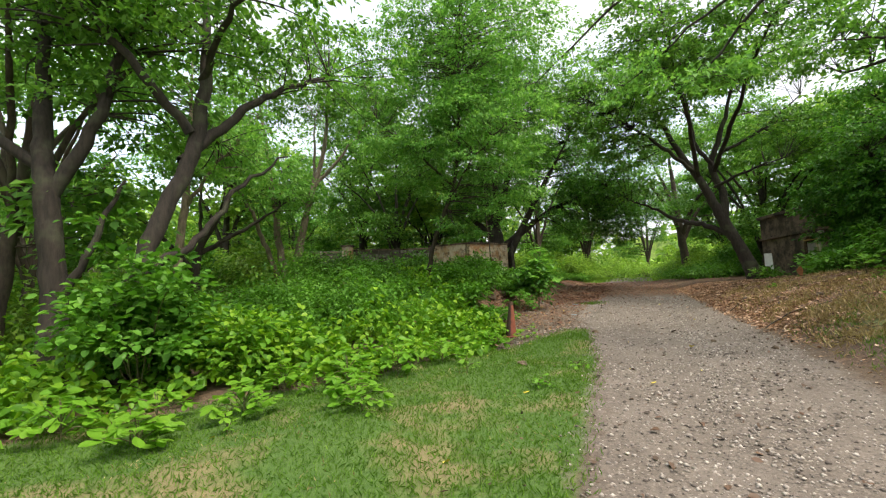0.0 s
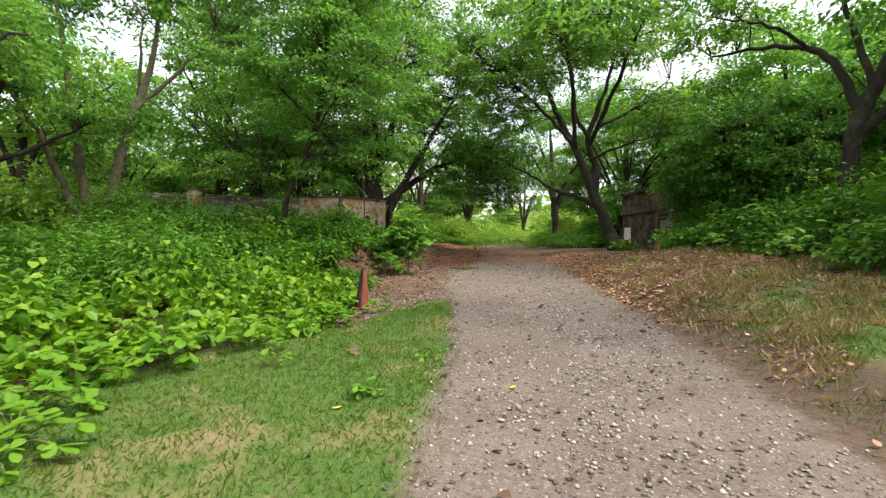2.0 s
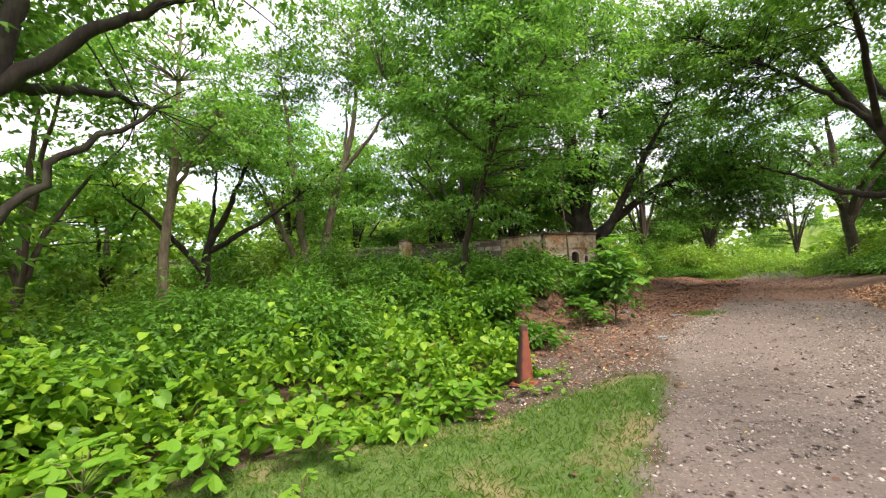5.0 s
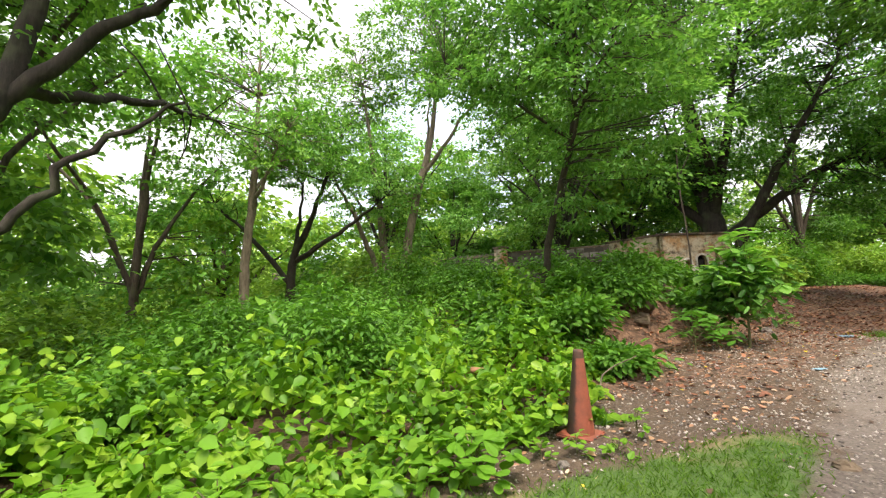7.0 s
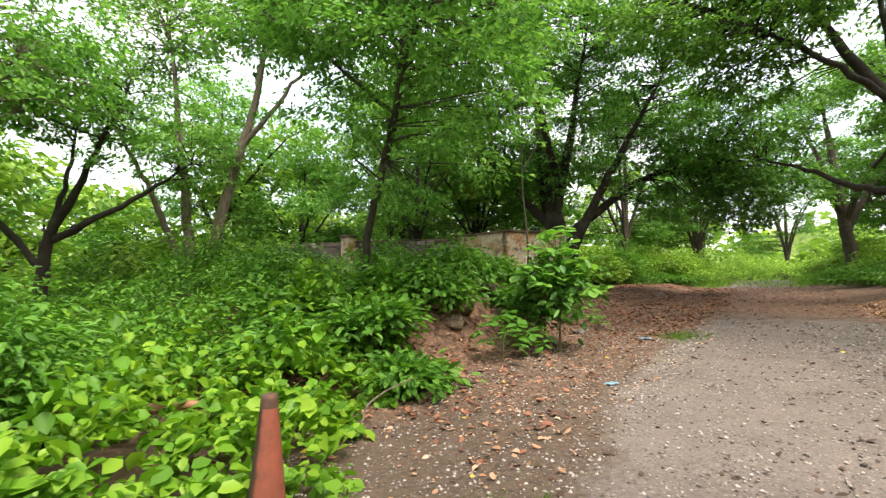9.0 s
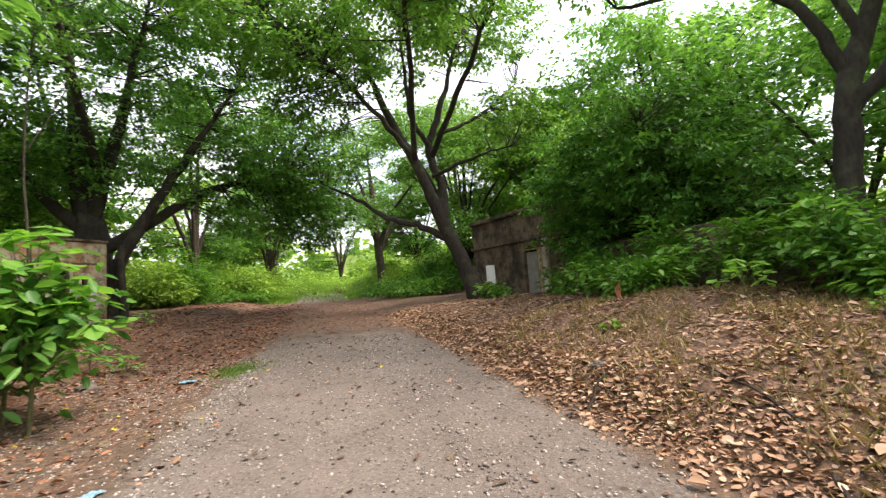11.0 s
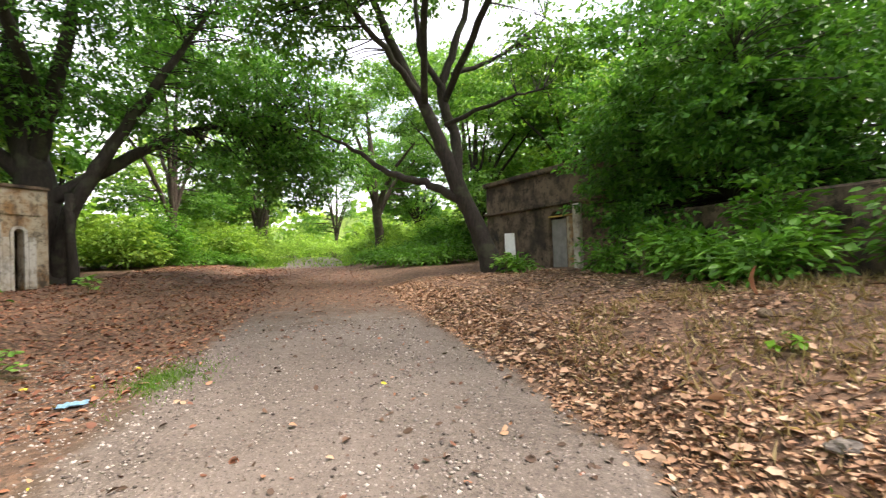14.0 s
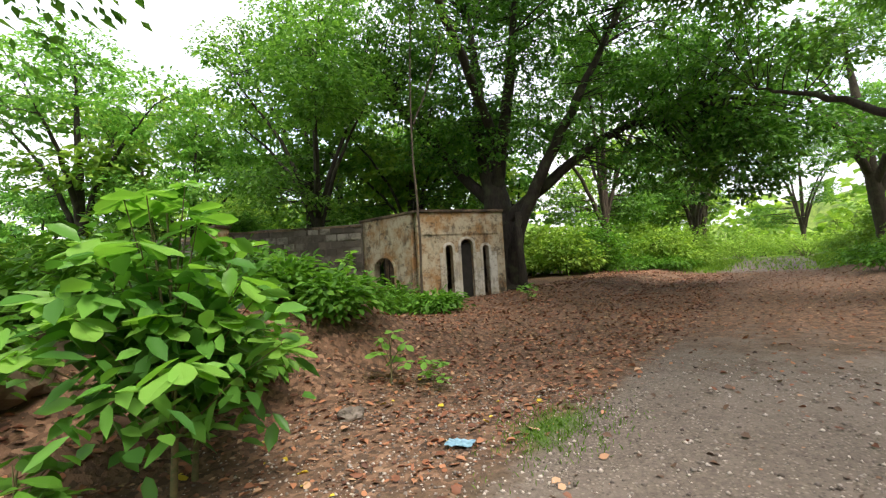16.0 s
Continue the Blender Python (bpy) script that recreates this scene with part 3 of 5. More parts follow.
def fallen(name, at, size, mat, label):
    """Dry leaves, each curled and tilted its own way."""
    n = len(at)
    s = (0.35 + 1.1 * rng.uniform(0, 1, n) ** 1.6) * size
    fold, droop = rng.uniform(-0.15, 0.4, (n, 1)), rng.uniform(-0.35, 0.2, (n, 1))
    lift = s[:, None] * rng.uniform(0.04, 0.24, (n, 1)) * np.array([0, 0, 1.0])
    v, f = leaf_arrays(at + lift, flat_way(n, 0.2), tilted_up(n, 0.34), s, s * rng.uniform(0.38, 0.85, n), fold, droop, True)
    return tagged(mesh_object(name, v, f, mat), label, "fallen leaves", kind="stuff")


def gravel(name, at, smallest, largest, mat, label):
    o = np.array([[1, 0, 0], [0.2, 0.95, 0.1], [-0.9, 0.15, 0], [-0.1, -1, 0], [0.1, 0.05, 0.7], [0, 0, -0.5]])
    f = np.array([[0, 1, 4], [1, 2, 4], [2, 3, 4], [3, 0, 4], [1, 0, 5], [2, 1, 5], [3, 2, 5], [0, 3, 5]])
    n = len(at)
    s = smallest + (largest - smallest) * rng.uniform(0, 1, n) ** 3
    a = rng.uniform(0, 2 * np.pi, n)
    v = o[None] * (s[:, None] * 0.5)[..., None] * rng.uniform(0.6, 1.3, (n, 6, 1))
    c, q = np.cos(a)[:, None], np.sin(a)[:, None]
    v = np.stack([v[..., 0] * c - v[..., 1] * q, v[..., 0] * q + v[..., 1] * c, v[..., 2]], -1) + (at + np.array([0, 0, 0.002]))[:, None]
    ob = mesh_object(name, v.reshape(-1, 3), (f[None] + (np.arange(n) * 6)[:, None, None]).reshape(-1, 3), mat)
    return tagged(ob, label, "gravel", kind="stuff")

# ---- walls and gatehouses ----


def wall_run(name, label, a, b, base, top, thick, mat, cap=None):
    """A free-standing wall from a to b, with an uneven worn top."""
    a, b = Vector(a), Vector(b)
    length = (b - a).length
    ob = new(name)
    ob.matrix_basis = pose(a.x, a.y, base, 0, 0, math.degrees(math.atan2(b.y - a.y, b.x - a.x)))
    tagged(ob, label, "wall", kind="structure")
    bm = bmesh.new()
    n = max(2, int(length / 0.4))
    rows = []
    for i in range(n + 1):
        x = length * i / n
        h = top - base - 0.06 * abs(noise.noise((x * 0.9, base, top))) - 0.05 * abs(noise.noise((x * 3.1, top, 4)))
        ring = [bm.verts.new((x, s * thick / 2, z)) for s, z in ((-1, -0.4), (-1, h - 0.05), (-0.6, h), (0.6, h), (1, h - 0.05), (1, -0.4))]
        rows.append(ring)
    for r0, r1 in zip(rows, rows[1:]):
        for k in range(6):
            bm.faces.new((r0[k], r0[(k + 1) % 6], r1[(k + 1) % 6], r1[k]))
    bm.faces.new(rows[0])
    bm.faces.new(rows[-1][::-1])
    part("core", bm, mat, ob)
    if cap:
        bm = bmesh.new()
        box(bm, 0.02, -thick / 2 - 0.05, top - base - 0.16, length - 0.02, thick / 2 + 0.05, top - base - 0.07, 0.02)
        part("coping", bm, cap, ob)
    return ob, length


def arch_outline(x0, x1, z0, z1, steps=8):
    """An opening with a round head: bottom left, up, over, down."""
    r = (x1 - x0) / 2
    cx = (x0 + x1) / 2
    rise = min(r, 0.75 * r + 0.05)
    pts = [(x0, z0), (x0, z1 - rise)]
    pts += [(cx - r * math.cos(math.pi * i / steps), z1 - rise + rise * math.sin(math.pi * i / steps)) for i in range(1, steps)]
    return pts + [(x1, z1 - rise), (x1, z0)]


def pierced(bm, length, height, thick, holes):
    """A slab along x, its outside at y=0, with arched holes cut through (x0, x1, z0, z1)."""
    holes = sorted(holes)
    cuts = [0.0]
    for h in holes:
        cuts += [h[0], h[1]]
    cuts.append(length)
    for i in range(0, len(cuts), 2):
        box(bm, cuts[i], 0, -0.4, cuts[i + 1], thick, height)
    for x0, x1, z0, z1 in holes:
        if z0 > -0.3:
            box(bm, x0, 0, -0.4, x1, thick, z0)
        head = [p for p in arch_outline(x0, x1, z0, z1)][1:-1]
        for y0 in (0.0, thick):
            for (xa, za), (xb, zb) in zip(head, head[1:]):
                bm.faces.new([bm.verts.new(c) for c in ((xa, y0, za), (xb, y0, zb), (xb, y0, height), (xa, y0, height))])
        for (xa, za), (xb, zb) in zip(head, head[1:]):
            bm.faces.new([bm.verts.new(c) for c in ((xa, 0, za), (xb, 0, zb), (xb, thick, zb), (xa, thick, za))])
        bm.faces.new([bm.verts.new(c) for c in ((x0, 0, height), (x1, 0, height), (x1, thick, height), (x0, thick, height))])
    bmesh.ops.remove_doubles(bm, verts=bm.verts[:], dist=0.0005)


def arch_band(bm, x0, x1, z0, z1, width, proud):
    """A raised moulding round an arched opening."""
    inner = arch_outline(x0, x1, z0, z1)
    outer = arch_outline(x0 - width, x1 + width, z0, z1 + width)
    for (a, b), (c, d) in zip(zip(inner, inner[1:]), zip(outer, outer[1:])):
        ring = [(a[0], 0.0, a[1]), (b[0], 0.0, b[1]), (d[0], 0.0, d[1]), (c[0], 0.0, c[1])]
        back = [bm.verts.new((x, 0.02, z)) for x, y, z in ring]
        front = [bm.verts.new((x, -proud, z)) for x, y, z in ring]
        bm.faces.new(front)
        for k in range(4):
            bm.faces.new((front[k], front[(k + 1) % 4], back[(k + 1) % 4], back[k]))


# the gatehouse on the west side: its front looks on the track, its south face has one arched window
A, B, C = Vector((-10.4, 28.4)), Vector((-8.5, 31.2)), Vector((-13.5, 28.5))
GB, GT = 1.05, 4.5
house = thing("gatehouse", (A.x, A.y, GB), "derelict gatehouse of stained ochre plaster with arched niches", "building", rz=math.degrees(math.atan2(B.y - A.y, B.x - A.x)))
FL = (B - A).length
bm = bmesh.new()
front_holes = [(1.02, 1.30, 0.25, 2.25), (1.62, 2.10, -0.4, 2.45), (2.48, 2.74, 0.25, 2.2)]
pierced(bm, FL, GT - GB, 0.3, front_holes)
front = part("front_wall", bm, PLASTER, house)
for h in front_holes:
    bm = bmesh.new()
    arch_band(bm, *h, 0.09, 0.05)
    part("arch_moulding", bm, PLASTER_WHITE, house, "pale plaster moulding round an arch")
for x0, x1 in ((0.80, 0.93), (1.395, 1.525), (2.195, 2.385), (2.835, 3.05)):
    bm = bmesh.new()
    box(bm, x0, -0.045, -0.3, x1, 0.05, 1.95, 0.015)
    part("pilaster", bm, PLASTER_WHITE, house, "thin whitish pilaster")
bm = bmesh.new()
box(bm, -0.08, -0.07, GT - GB - 0.02, FL + 0.05, 0.33, GT - GB + 0.10, 0.03)
part("parapet", bm, PLASTER_DARK, house, "black-stained parapet edge")
bm = bmesh.new()
box(bm, 0.05, -0.03, 2.62, FL - 0.05, 0.05, 2.70, 0.015)
part("string_course", bm, PLASTER, house)
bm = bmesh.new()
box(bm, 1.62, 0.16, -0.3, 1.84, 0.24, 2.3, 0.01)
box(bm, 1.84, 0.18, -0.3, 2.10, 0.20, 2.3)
part("shutter", bm, NEAR_BLACK, house, "dark broken door leaf")
side_len = (C - A).length
turn = math.degrees(math.atan2(A.y - C.y, A.x - C.x))
bm = bmesh.new()
pierced(bm, side_len - 0.3, GT - GB, 0.3, [(0.75, 1.85, 0.85, 1.95)])
local = pose(A.x, A.y, GB, 0, 0, math.degrees(math.atan2(B.y - A.y, B.x - A.x))).inverted() @ pose(C.x, C.y, GB, 0, 0, turn)
bmesh.ops.transform(bm, matrix=local, verts=bm.verts[:])
part("side_wall", bm, PLASTER, house)
bm = bmesh.new()
arch_band(bm, 0.75, 1.85, 0.85, 1.95, 0.07, 0.04)
bmesh.ops.transform(bm, matrix=local, verts=bm.verts[:])
part("window_moulding", bm, PLASTER, house)
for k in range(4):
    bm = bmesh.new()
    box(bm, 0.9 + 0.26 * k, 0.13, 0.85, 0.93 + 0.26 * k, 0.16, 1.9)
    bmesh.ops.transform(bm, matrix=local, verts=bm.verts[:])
    part("window_bar", bm, NEAR_BLACK, house, "rusty iron window bar")
bm = bmesh.new()
box(bm, -0.05, -0.06, GT - GB - 0.02, side_len - 0.1, 0.33, GT - GB + 0.09, 0.03)
bmesh.ops.transform(bm, matrix=local, verts=bm.verts[:])
part("parapet", bm, PLASTER_DARK, house)
# back walls and roof close the house
bm = bmesh.new()
box(bm, FL - 0.3, 0.3, -0.4, FL, 3.6, GT - GB)
box(bm, -0.6, 3.3, -0.4, FL - 0.3, 3.6, GT - GB)
part("back_wall", bm, PLASTER_DARK, house)
bm = bmesh.new()
box(bm, 0.1, 0.3, GT - GB - 0.35, FL - 0.3, 3.3, GT - GB - 0.2)
part("roof", bm, PLASTER_DARK, house)

# the long compound wall west of the gatehouse
runs = [((-13.35, 28.5), (-18.0, 25.2)), ((-18.0, 25.2), (-24.5, 22.2)), ((-24.5, 22.2), (-33.0, 17.0))]
for i, (p, q) in enumerate(runs):
    ob, length = wall_run("wall_west_%d" % (i + 1), "tall weathered compound wall of grey blocks", p, q, 1.0, 4.45 - 0.12 * i, 0.4, MORTAR, PLASTER_DARK)
    if i < 2:
        me_pool = []
        for k in range(4):
            bm = bmesh.new()
            box(bm, 0, -0.03, 0, 0.46 - 0.02 * k, 0.03, 0.265, 0.018)
            me = bpy.data.meshes.new("block")
            bm.to_mesh(me)
            bm.free()
            me.materials.append(WALL_STONE)
            me_pool.append(me)
        r = random.Random(i)
        for c in range(12):
            x = 0.05 + (0.24 if c % 2 else 0.0)
            while x < length - 0.5:
                if r.random() > 0.07:
                    o = new("block", r.choice(me_pool))
                    o.parent = ob
                    o.matrix_basis = pose(x, 0.205 + r.uniform(-0.012, 0.006), -0.05 + c * 0.285, r.uniform(-1, 1), 0, r.uniform(-0.8, 0.8))
                x += 0.49
pil = thing("wall_pier", (-17.9, 24.95, 1.0), "brown plastered pier in the compound wall", "pier")
bm = bmesh.new()
box(bm, -0.3, -0.25, -0.4, 0.3, 0.3, 3.55, 0.03)
part("shaft", bm, PLASTER, pil)
bm = bmesh.new()
box(bm, -0.36, -0.31, 3.55, 0.36, 0.36, 3.68, 0.03)
part("cap", bm, PLASTER_DARK, pil)

# the ruin on the east side of the gate
ruin = thing("ruined_gatehouse", (7.2, 33.3, 1.25), "dark tree-shaded ruined gatehouse with a broken doorway", "building", rz=-75)
RL, RH = 6.95, 3.75
bm = bmesh.new()
pierced(bm, RL, RH, 0.35, [(3.95, 4.85, -0.4, 2.25)])
part("front_wall", bm, PLASTER_DARK, ruin)
bm = bmesh.new()
box(bm, 3.98, 0.14, -0.3, 4.82, 0.2, 1.95, 0.01)
part("door", bm, GREY_DOOR, ruin, "grey weathered door leaf")
for x0, z in ((4.0, 2.02), (5.0, 0.45)):
    bm = bmesh.new()
    box(bm, x0, -0.06, z, 5.3, 0.03, z + 0.06, 0.01)
    part("bar", bm, YELLOW_PIPE, ruin, "ochre painted bar by the doorway")
bm = bmesh.new()
box(bm, 4.9, -0.03, -0.4, 5.2, 0.05, 2.0, 0.02)
part("jamb", bm, PLASTER, ruin, "brown plastered door jamb")
bm = bmesh.new()
box(bm, 5.3, -0.16, -0.4, 5.6, 0.10, 2.42, 0.03)
part("pillar", bm, PLASTER_WHITE, ruin, "pale plastered pillar")
bm = bmesh.new()
box(bm, -0.1, -0.14, 2.44, RL + 0.12, 0.34, 2.56, 0.03)
part("ledge", bm, PLASTER_DARK, ruin)
bm = bmesh.new()
box(bm, -0.1, -0.16, RH - 0.03, RL + 0.12, 0.4, RH + 0.16, 0.04)
part("parapet", bm, PLASTER_DARK, ruin)
bm = bmesh.new()
box(bm, RL - 0.3, 0.354, -0.4, RL, 4.5, RH + 0.05, 0.03)
part("side_wall", bm, PLASTER_DARK, ruin)
bm = bmesh.new()
box(bm, 0.0, 0.354, -0.4, 0.3, 4.5, RH)
box(bm, 0.304, 4.2, -0.4, RL - 0.304, 4.5, RH)
part("back_wall", bm, PLASTER_DARK, ruin)
bm = bmesh.new()
box(bm, 0.304, 0.354, 3.0, RL - 0.304, 4.196, 3.2)
part("roof", bm, PLASTER_DARK, ruin)

wall_run("wall_east_1", "low mouldy boundary wall behind shrubs", (9.1, 26.3), (8.6, 19.2), 1.4, 3.0, 0.35, PLASTER_DARK)
wall_run("wall_east_2", "low mouldy boundary wall behind shrubs", (8.6, 19.0), (10.6, 8.0), 1.1, 2.6, 0.35, PLASTER_DARK)
post = thing("wall_pier", on_ground(8.25, 19.1), "stained stone pier at the boundary wall", "pier")
bm = bmesh.new()
box(bm, -0.25, -0.25, -0.4, 0.25, 0.25, 1.35, 0.04)
part("shaft", bm, PLASTER_DARK, post)

# ---- trees that stand alone in the view ----
# coordinates of trunks, limbs and crown masses are metres from the foot of the tree
tree("leaning_tree", "dark forked tree leaning over the track, airy crown", on_ground(6.1, 29.5, 0.1),
     [(0, 0, -0.2, 0.40), (-0.5, 0.2, 1.4, 0.34), (-1.4, 0.5, 3.7, 0.29), (-2.3, 0.5, 6.0, 0.21), (-3.6, 0.6, 8.6, 0.16), (-5.0, 0.8, 12.5, 0.05)],
     [[(-1.3, 0.4, 3.5, 0.24), (-1.2, 0.8, 5.2, 0.21), (-1.6, 1.0, 7.0, 0.18), (-0.9, 0.8, 9.2, 0.13), (0.2, 0.4, 13.0, 0.04)],
      [(-1.5, 0.95, 6.8, 0.14), (-2.4, 0.8, 8.6, 0.11), (-2.8, 0.4, 12.6, 0.04)],
      [(-1.0, 0.3, 2.6, 0.19), (-2.2, 0.9, 3.4, 0.15), (-3.6, 1.4, 3.9, 0.12), (-5.2, 1.8, 5.0, 0.07), (-6.4, 2.0, 5.6, 0.03)],
      [(-1.2, 0.9, 7.6, 0.10), (0.8, 1.4, 8.6, 0.08), (3.2, 1.6, 10.6, 0.03)],
      [(-2.6, 0.5, 6.6, 0.14), (-4.6, -0.6, 8.4, 0.10), (-7.0, -0.9, 10.6, 0.06), (-9.6, 0.2, 13.2, 0.02)],
      [(-1.6, 0.7, 5.6, 0.10), (0.2, -0.6, 6.2, 0.06), (1.4, -1.4, 6.4, 0.03)],
      [(-2.4, 0.5, 6.2, 0.14), (-3.0, -2.6, 8.6, 0.11), (-3.8, -6.0, 10.4, 0.07), (-4.4, -9.0, 11.6, 0.03)],
      [(-1.5, 0.9, 6.6, 0.14), (-0.8, -2.0, 8.8, 0.11), (-0.2, -5.4, 10.8, 0.07), (0.4, -8.4, 11.8, 0.03)]],
     [(-4.4, -8.0, 11.4, 3.4, 3.2, 1.8), (0.2, -7.4, 11.8, 3.4, 3.2, 1.8), (-4.0, 0.5, 12.2, 4.2, 4.2, 2.4), (1.0, 0.6, 12.8, 3.4, 3.4, 1.8), (-6.4, -1.2, 10.0, 2.8, 2.8, 1.8), (2.4, 0.6, 8.2, 2.4, 2.6, 1.6), (-5.6, 1.8, 6.1, 1.6, 1.4, 0.9), (-3.0, -5.0, 10.6, 3.2, 3.0, 1.6), (-8.2, -1.0, 11.5, 3.0, 2.8, 2.4), (-6.6, 0.5, 8.6, 2.4, 2.2, 1.4), (-9.6, 0.5, 13.6, 3.0, 2.8, 2.0)],
     860, 52, (0.21, 0.11), (0.8, 0.2), AIRY_LEAF, BARK_DARK)

tree("spreading_tree", "huge dark-leaved spreading tree with several stems beside the gatehouse", on_ground(-9.8, 33.4, 0.1),
     [(0, 0, -0.2, 0.85), (0.0, 0, 1.8, 0.72), (-0.2, 0, 4.0, 0.58), (-0.8, 0.2, 7.6, 0.36), (-1.2, 0.3, 13.0, 0.10)],
     [[(0.5, -0.3, -0.2, 0.34), (0.9, -0.4, 2.0, 0.28), (1.8, -0.2, 4.2, 0.25), (3.6, 0.4, 7.6, 0.18), (5.8, 1.0, 11.6, 0.05)],
      [(1.5, -1.0, -0.4, 0.19), (1.3, -1.0, 2.0, 0.16), (1.2, -0.7, 3.2, 0.14)],
      [(0.2, 0, 3.0, 0.30), (2.2, 0.6, 4.6, 0.24), (4.6, 1.4, 6.2, 0.17), (7.6, 2.4, 7.0, 0.06)],
      [(-0.2, 0, 4.2, 0.34), (0.8, -0.6, 7.0, 0.26), (1.8, -1.2, 10.4, 0.16), (2.8, -1.6, 14.6, 0.04)],
      [(-0.3, 0, 3.6, 0.30), (-2.0, -0.8, 6.0, 0.24), (-4.2, -1.6, 9.0, 0.15), (-6.4, -2.2, 11.8, 0.04)],
      [(-0.4, 0.1, 4.8, 0.24), (-2.2, 1.4, 8.4, 0.16), (-3.6, 2.4, 12.4, 0.05)],
      [(0.2, -0.3, 6.2, 0.22), (0.8, -3.4, 8.8, 0.17), (1.4, -6.4, 10.6, 0.11), (1.8, -9.0, 12.2, 0.04)]],
     [(0.6, -0.4, 14.6, 6.0, 5.4, 4.2), (-4.6, -1.4, 12.0, 3.0, 3.0, 2.0), (5.0, 0.8, 12.0, 4.6, 4.0, 3.4), (7.6, 2.2, 7.6, 3.7, 3.2, 3.0), (9.0, 2.6, 5.2, 2.3, 2.1, 2.1), (5.2, 1.8, 6.2, 3.0, 2.6, 2.2), (0.6, -0.6, 8.8, 3.6, 3.0, 1.8), (7.4, 2.2, 7.4, 3.7, 3.2, 3.0), (8.8, 2.6, 5.0, 2.2, 2.1, 2.0), (9.2, 2.6, 4.3, 2.4, 2.2, 1.3), (6.0, 1.6, 4.5, 2.4, 2.0, 1.3), (10.8, 3.2, 5.2, 1.8, 1.8, 1.5), (1.8, -9.6, 13.8, 4.6, 3.8, 3.8), (-1.6, -1.0, 6.6, 3.0, 2.4, 1.5), (2.4, 0.0, 6.2, 2.4, 2.0, 1.2)],
     1150, 52, (0.22, 0.12), (0.85, 0.26), DARK_LEAF, BARK_DARK)

tree("feathery_tree", "slender tree with a bright feathery layered crown", on_ground(-7.9, 16.4, 0.1),
     [(0, 0, -0.2, 0.11), (0.3, 0, 1.5, 0.09), (1.0, -0.2, 3.0, 0.08), (1.7, -0.4, 4.8, 0.07), (2.0, -0.6, 8.4, 0.045), (2.2, -0.6, 11.6, 0.015)],
     [[(1.0, -0.2, 3.0, 0.05), (2.6, -1.2, 4.6, 0.035), (4.0, -1.8, 5.4, 0.015)],
      [(1.4, -0.3, 4.0, 0.05), (0.2, -1.8, 5.4, 0.03), (-0.6, -2.6, 6.2, 0.015)],
      [(1.7, -0.4, 4.8, 0.045), (3.0, 0.8, 6.2, 0.03), (4.0, 1.6, 6.8, 0.012)],
      [(1.8, -0.5, 5.4, 0.04), (0.8, 1.0, 6.8, 0.025), (0.2, 1.8, 7.6, 0.012)]],
     [(2.0, -0.6, 6.0, 3.2, 3.0, 2.6), (3.0, -0.8, 3.9, 2.0, 2.0, 1.1), (0.4, -1.6, 6.0, 2.4, 2.2, 2.0), (2.6, 1.0, 6.6, 2.4, 2.2, 2.0), (1.6, -0.4, 8.6, 2.8, 2.8, 1.8), (1.6, -0.6, 2.4, 1.2, 1.2, 0.8), (2.9, -0.4, 2.5, 1.0, 1.0, 0.7), (2.0, -0.6, 10.8, 3.4, 3.0, 2.0), (-0.8, -1.2, 9.0, 2.4, 2.4, 1.7), (4.4, -0.4, 9.0, 2.2, 2.2, 1.6)],
     560, 84, (0.14, 0.07), (0.72, 0.10), FEATHER, BARK, droop=0.3)

tree("forked_tree", "tall dark tree with a long arching limb behind shrubs", on_ground(10.4, 18.0, 0.1),
     [(0, 0, -0.2, 0.28), (0.0, 0, 2.0, 0.24), (0.2, -0.1, 4.0, 0.23), (0.8, -0.4, 5.8, 0.19), (1.2, -0.8, 7.6, 0.14), (1.5, -1.2, 10.5, 0.05)],
     [[(0.2, -0.1, 3.6, 0.17), (1.2, -1.0, 5.0, 0.14), (2.6, -2.4, 5.9, 0.12), (4.6, -4.4, 6.5, 0.10), (7.0, -6.8, 6.4, 0.05)],
      [(0.25, -0.1, 4.4, 0.15), (-0.2, 0.4, 6.2, 0.12), (-1.0, 1.4, 7.2, 0.09), (-2.8, 3.0, 7.6, 0.04)],
      [(0.5, -0.3, 5.0, 0.12), (0.2, 0.1, 7.0, 0.09), (-0.6, 0.0, 9.0, 0.04)],
      [(0.9, -0.5, 6.2, 0.12), (2.2, -0.4, 7.8, 0.08), (3.4, -0.2, 9.4, 0.03)],
      [(-0.6, 1.0, 6.9, 0.07), (-2.2, 0.2, 7.4, 0.05), (-4.2, -0.6, 7.4, 0.02)]],
     [(0.5, -0.6, 10.4, 3.8, 3.8, 1.6), (-2.6, 1.6, 8.6, 2.4, 2.6, 1.2), (4.6, -4.2, 9.0, 3.4, 3.4, 1.8), (-3.8, -0.6, 7.5, 1.6, 1.6, 0.9)],
     115, 60, (0.2, 0.11), (0.6, 0.22), AIRY_LEAF, BARK_DARK)

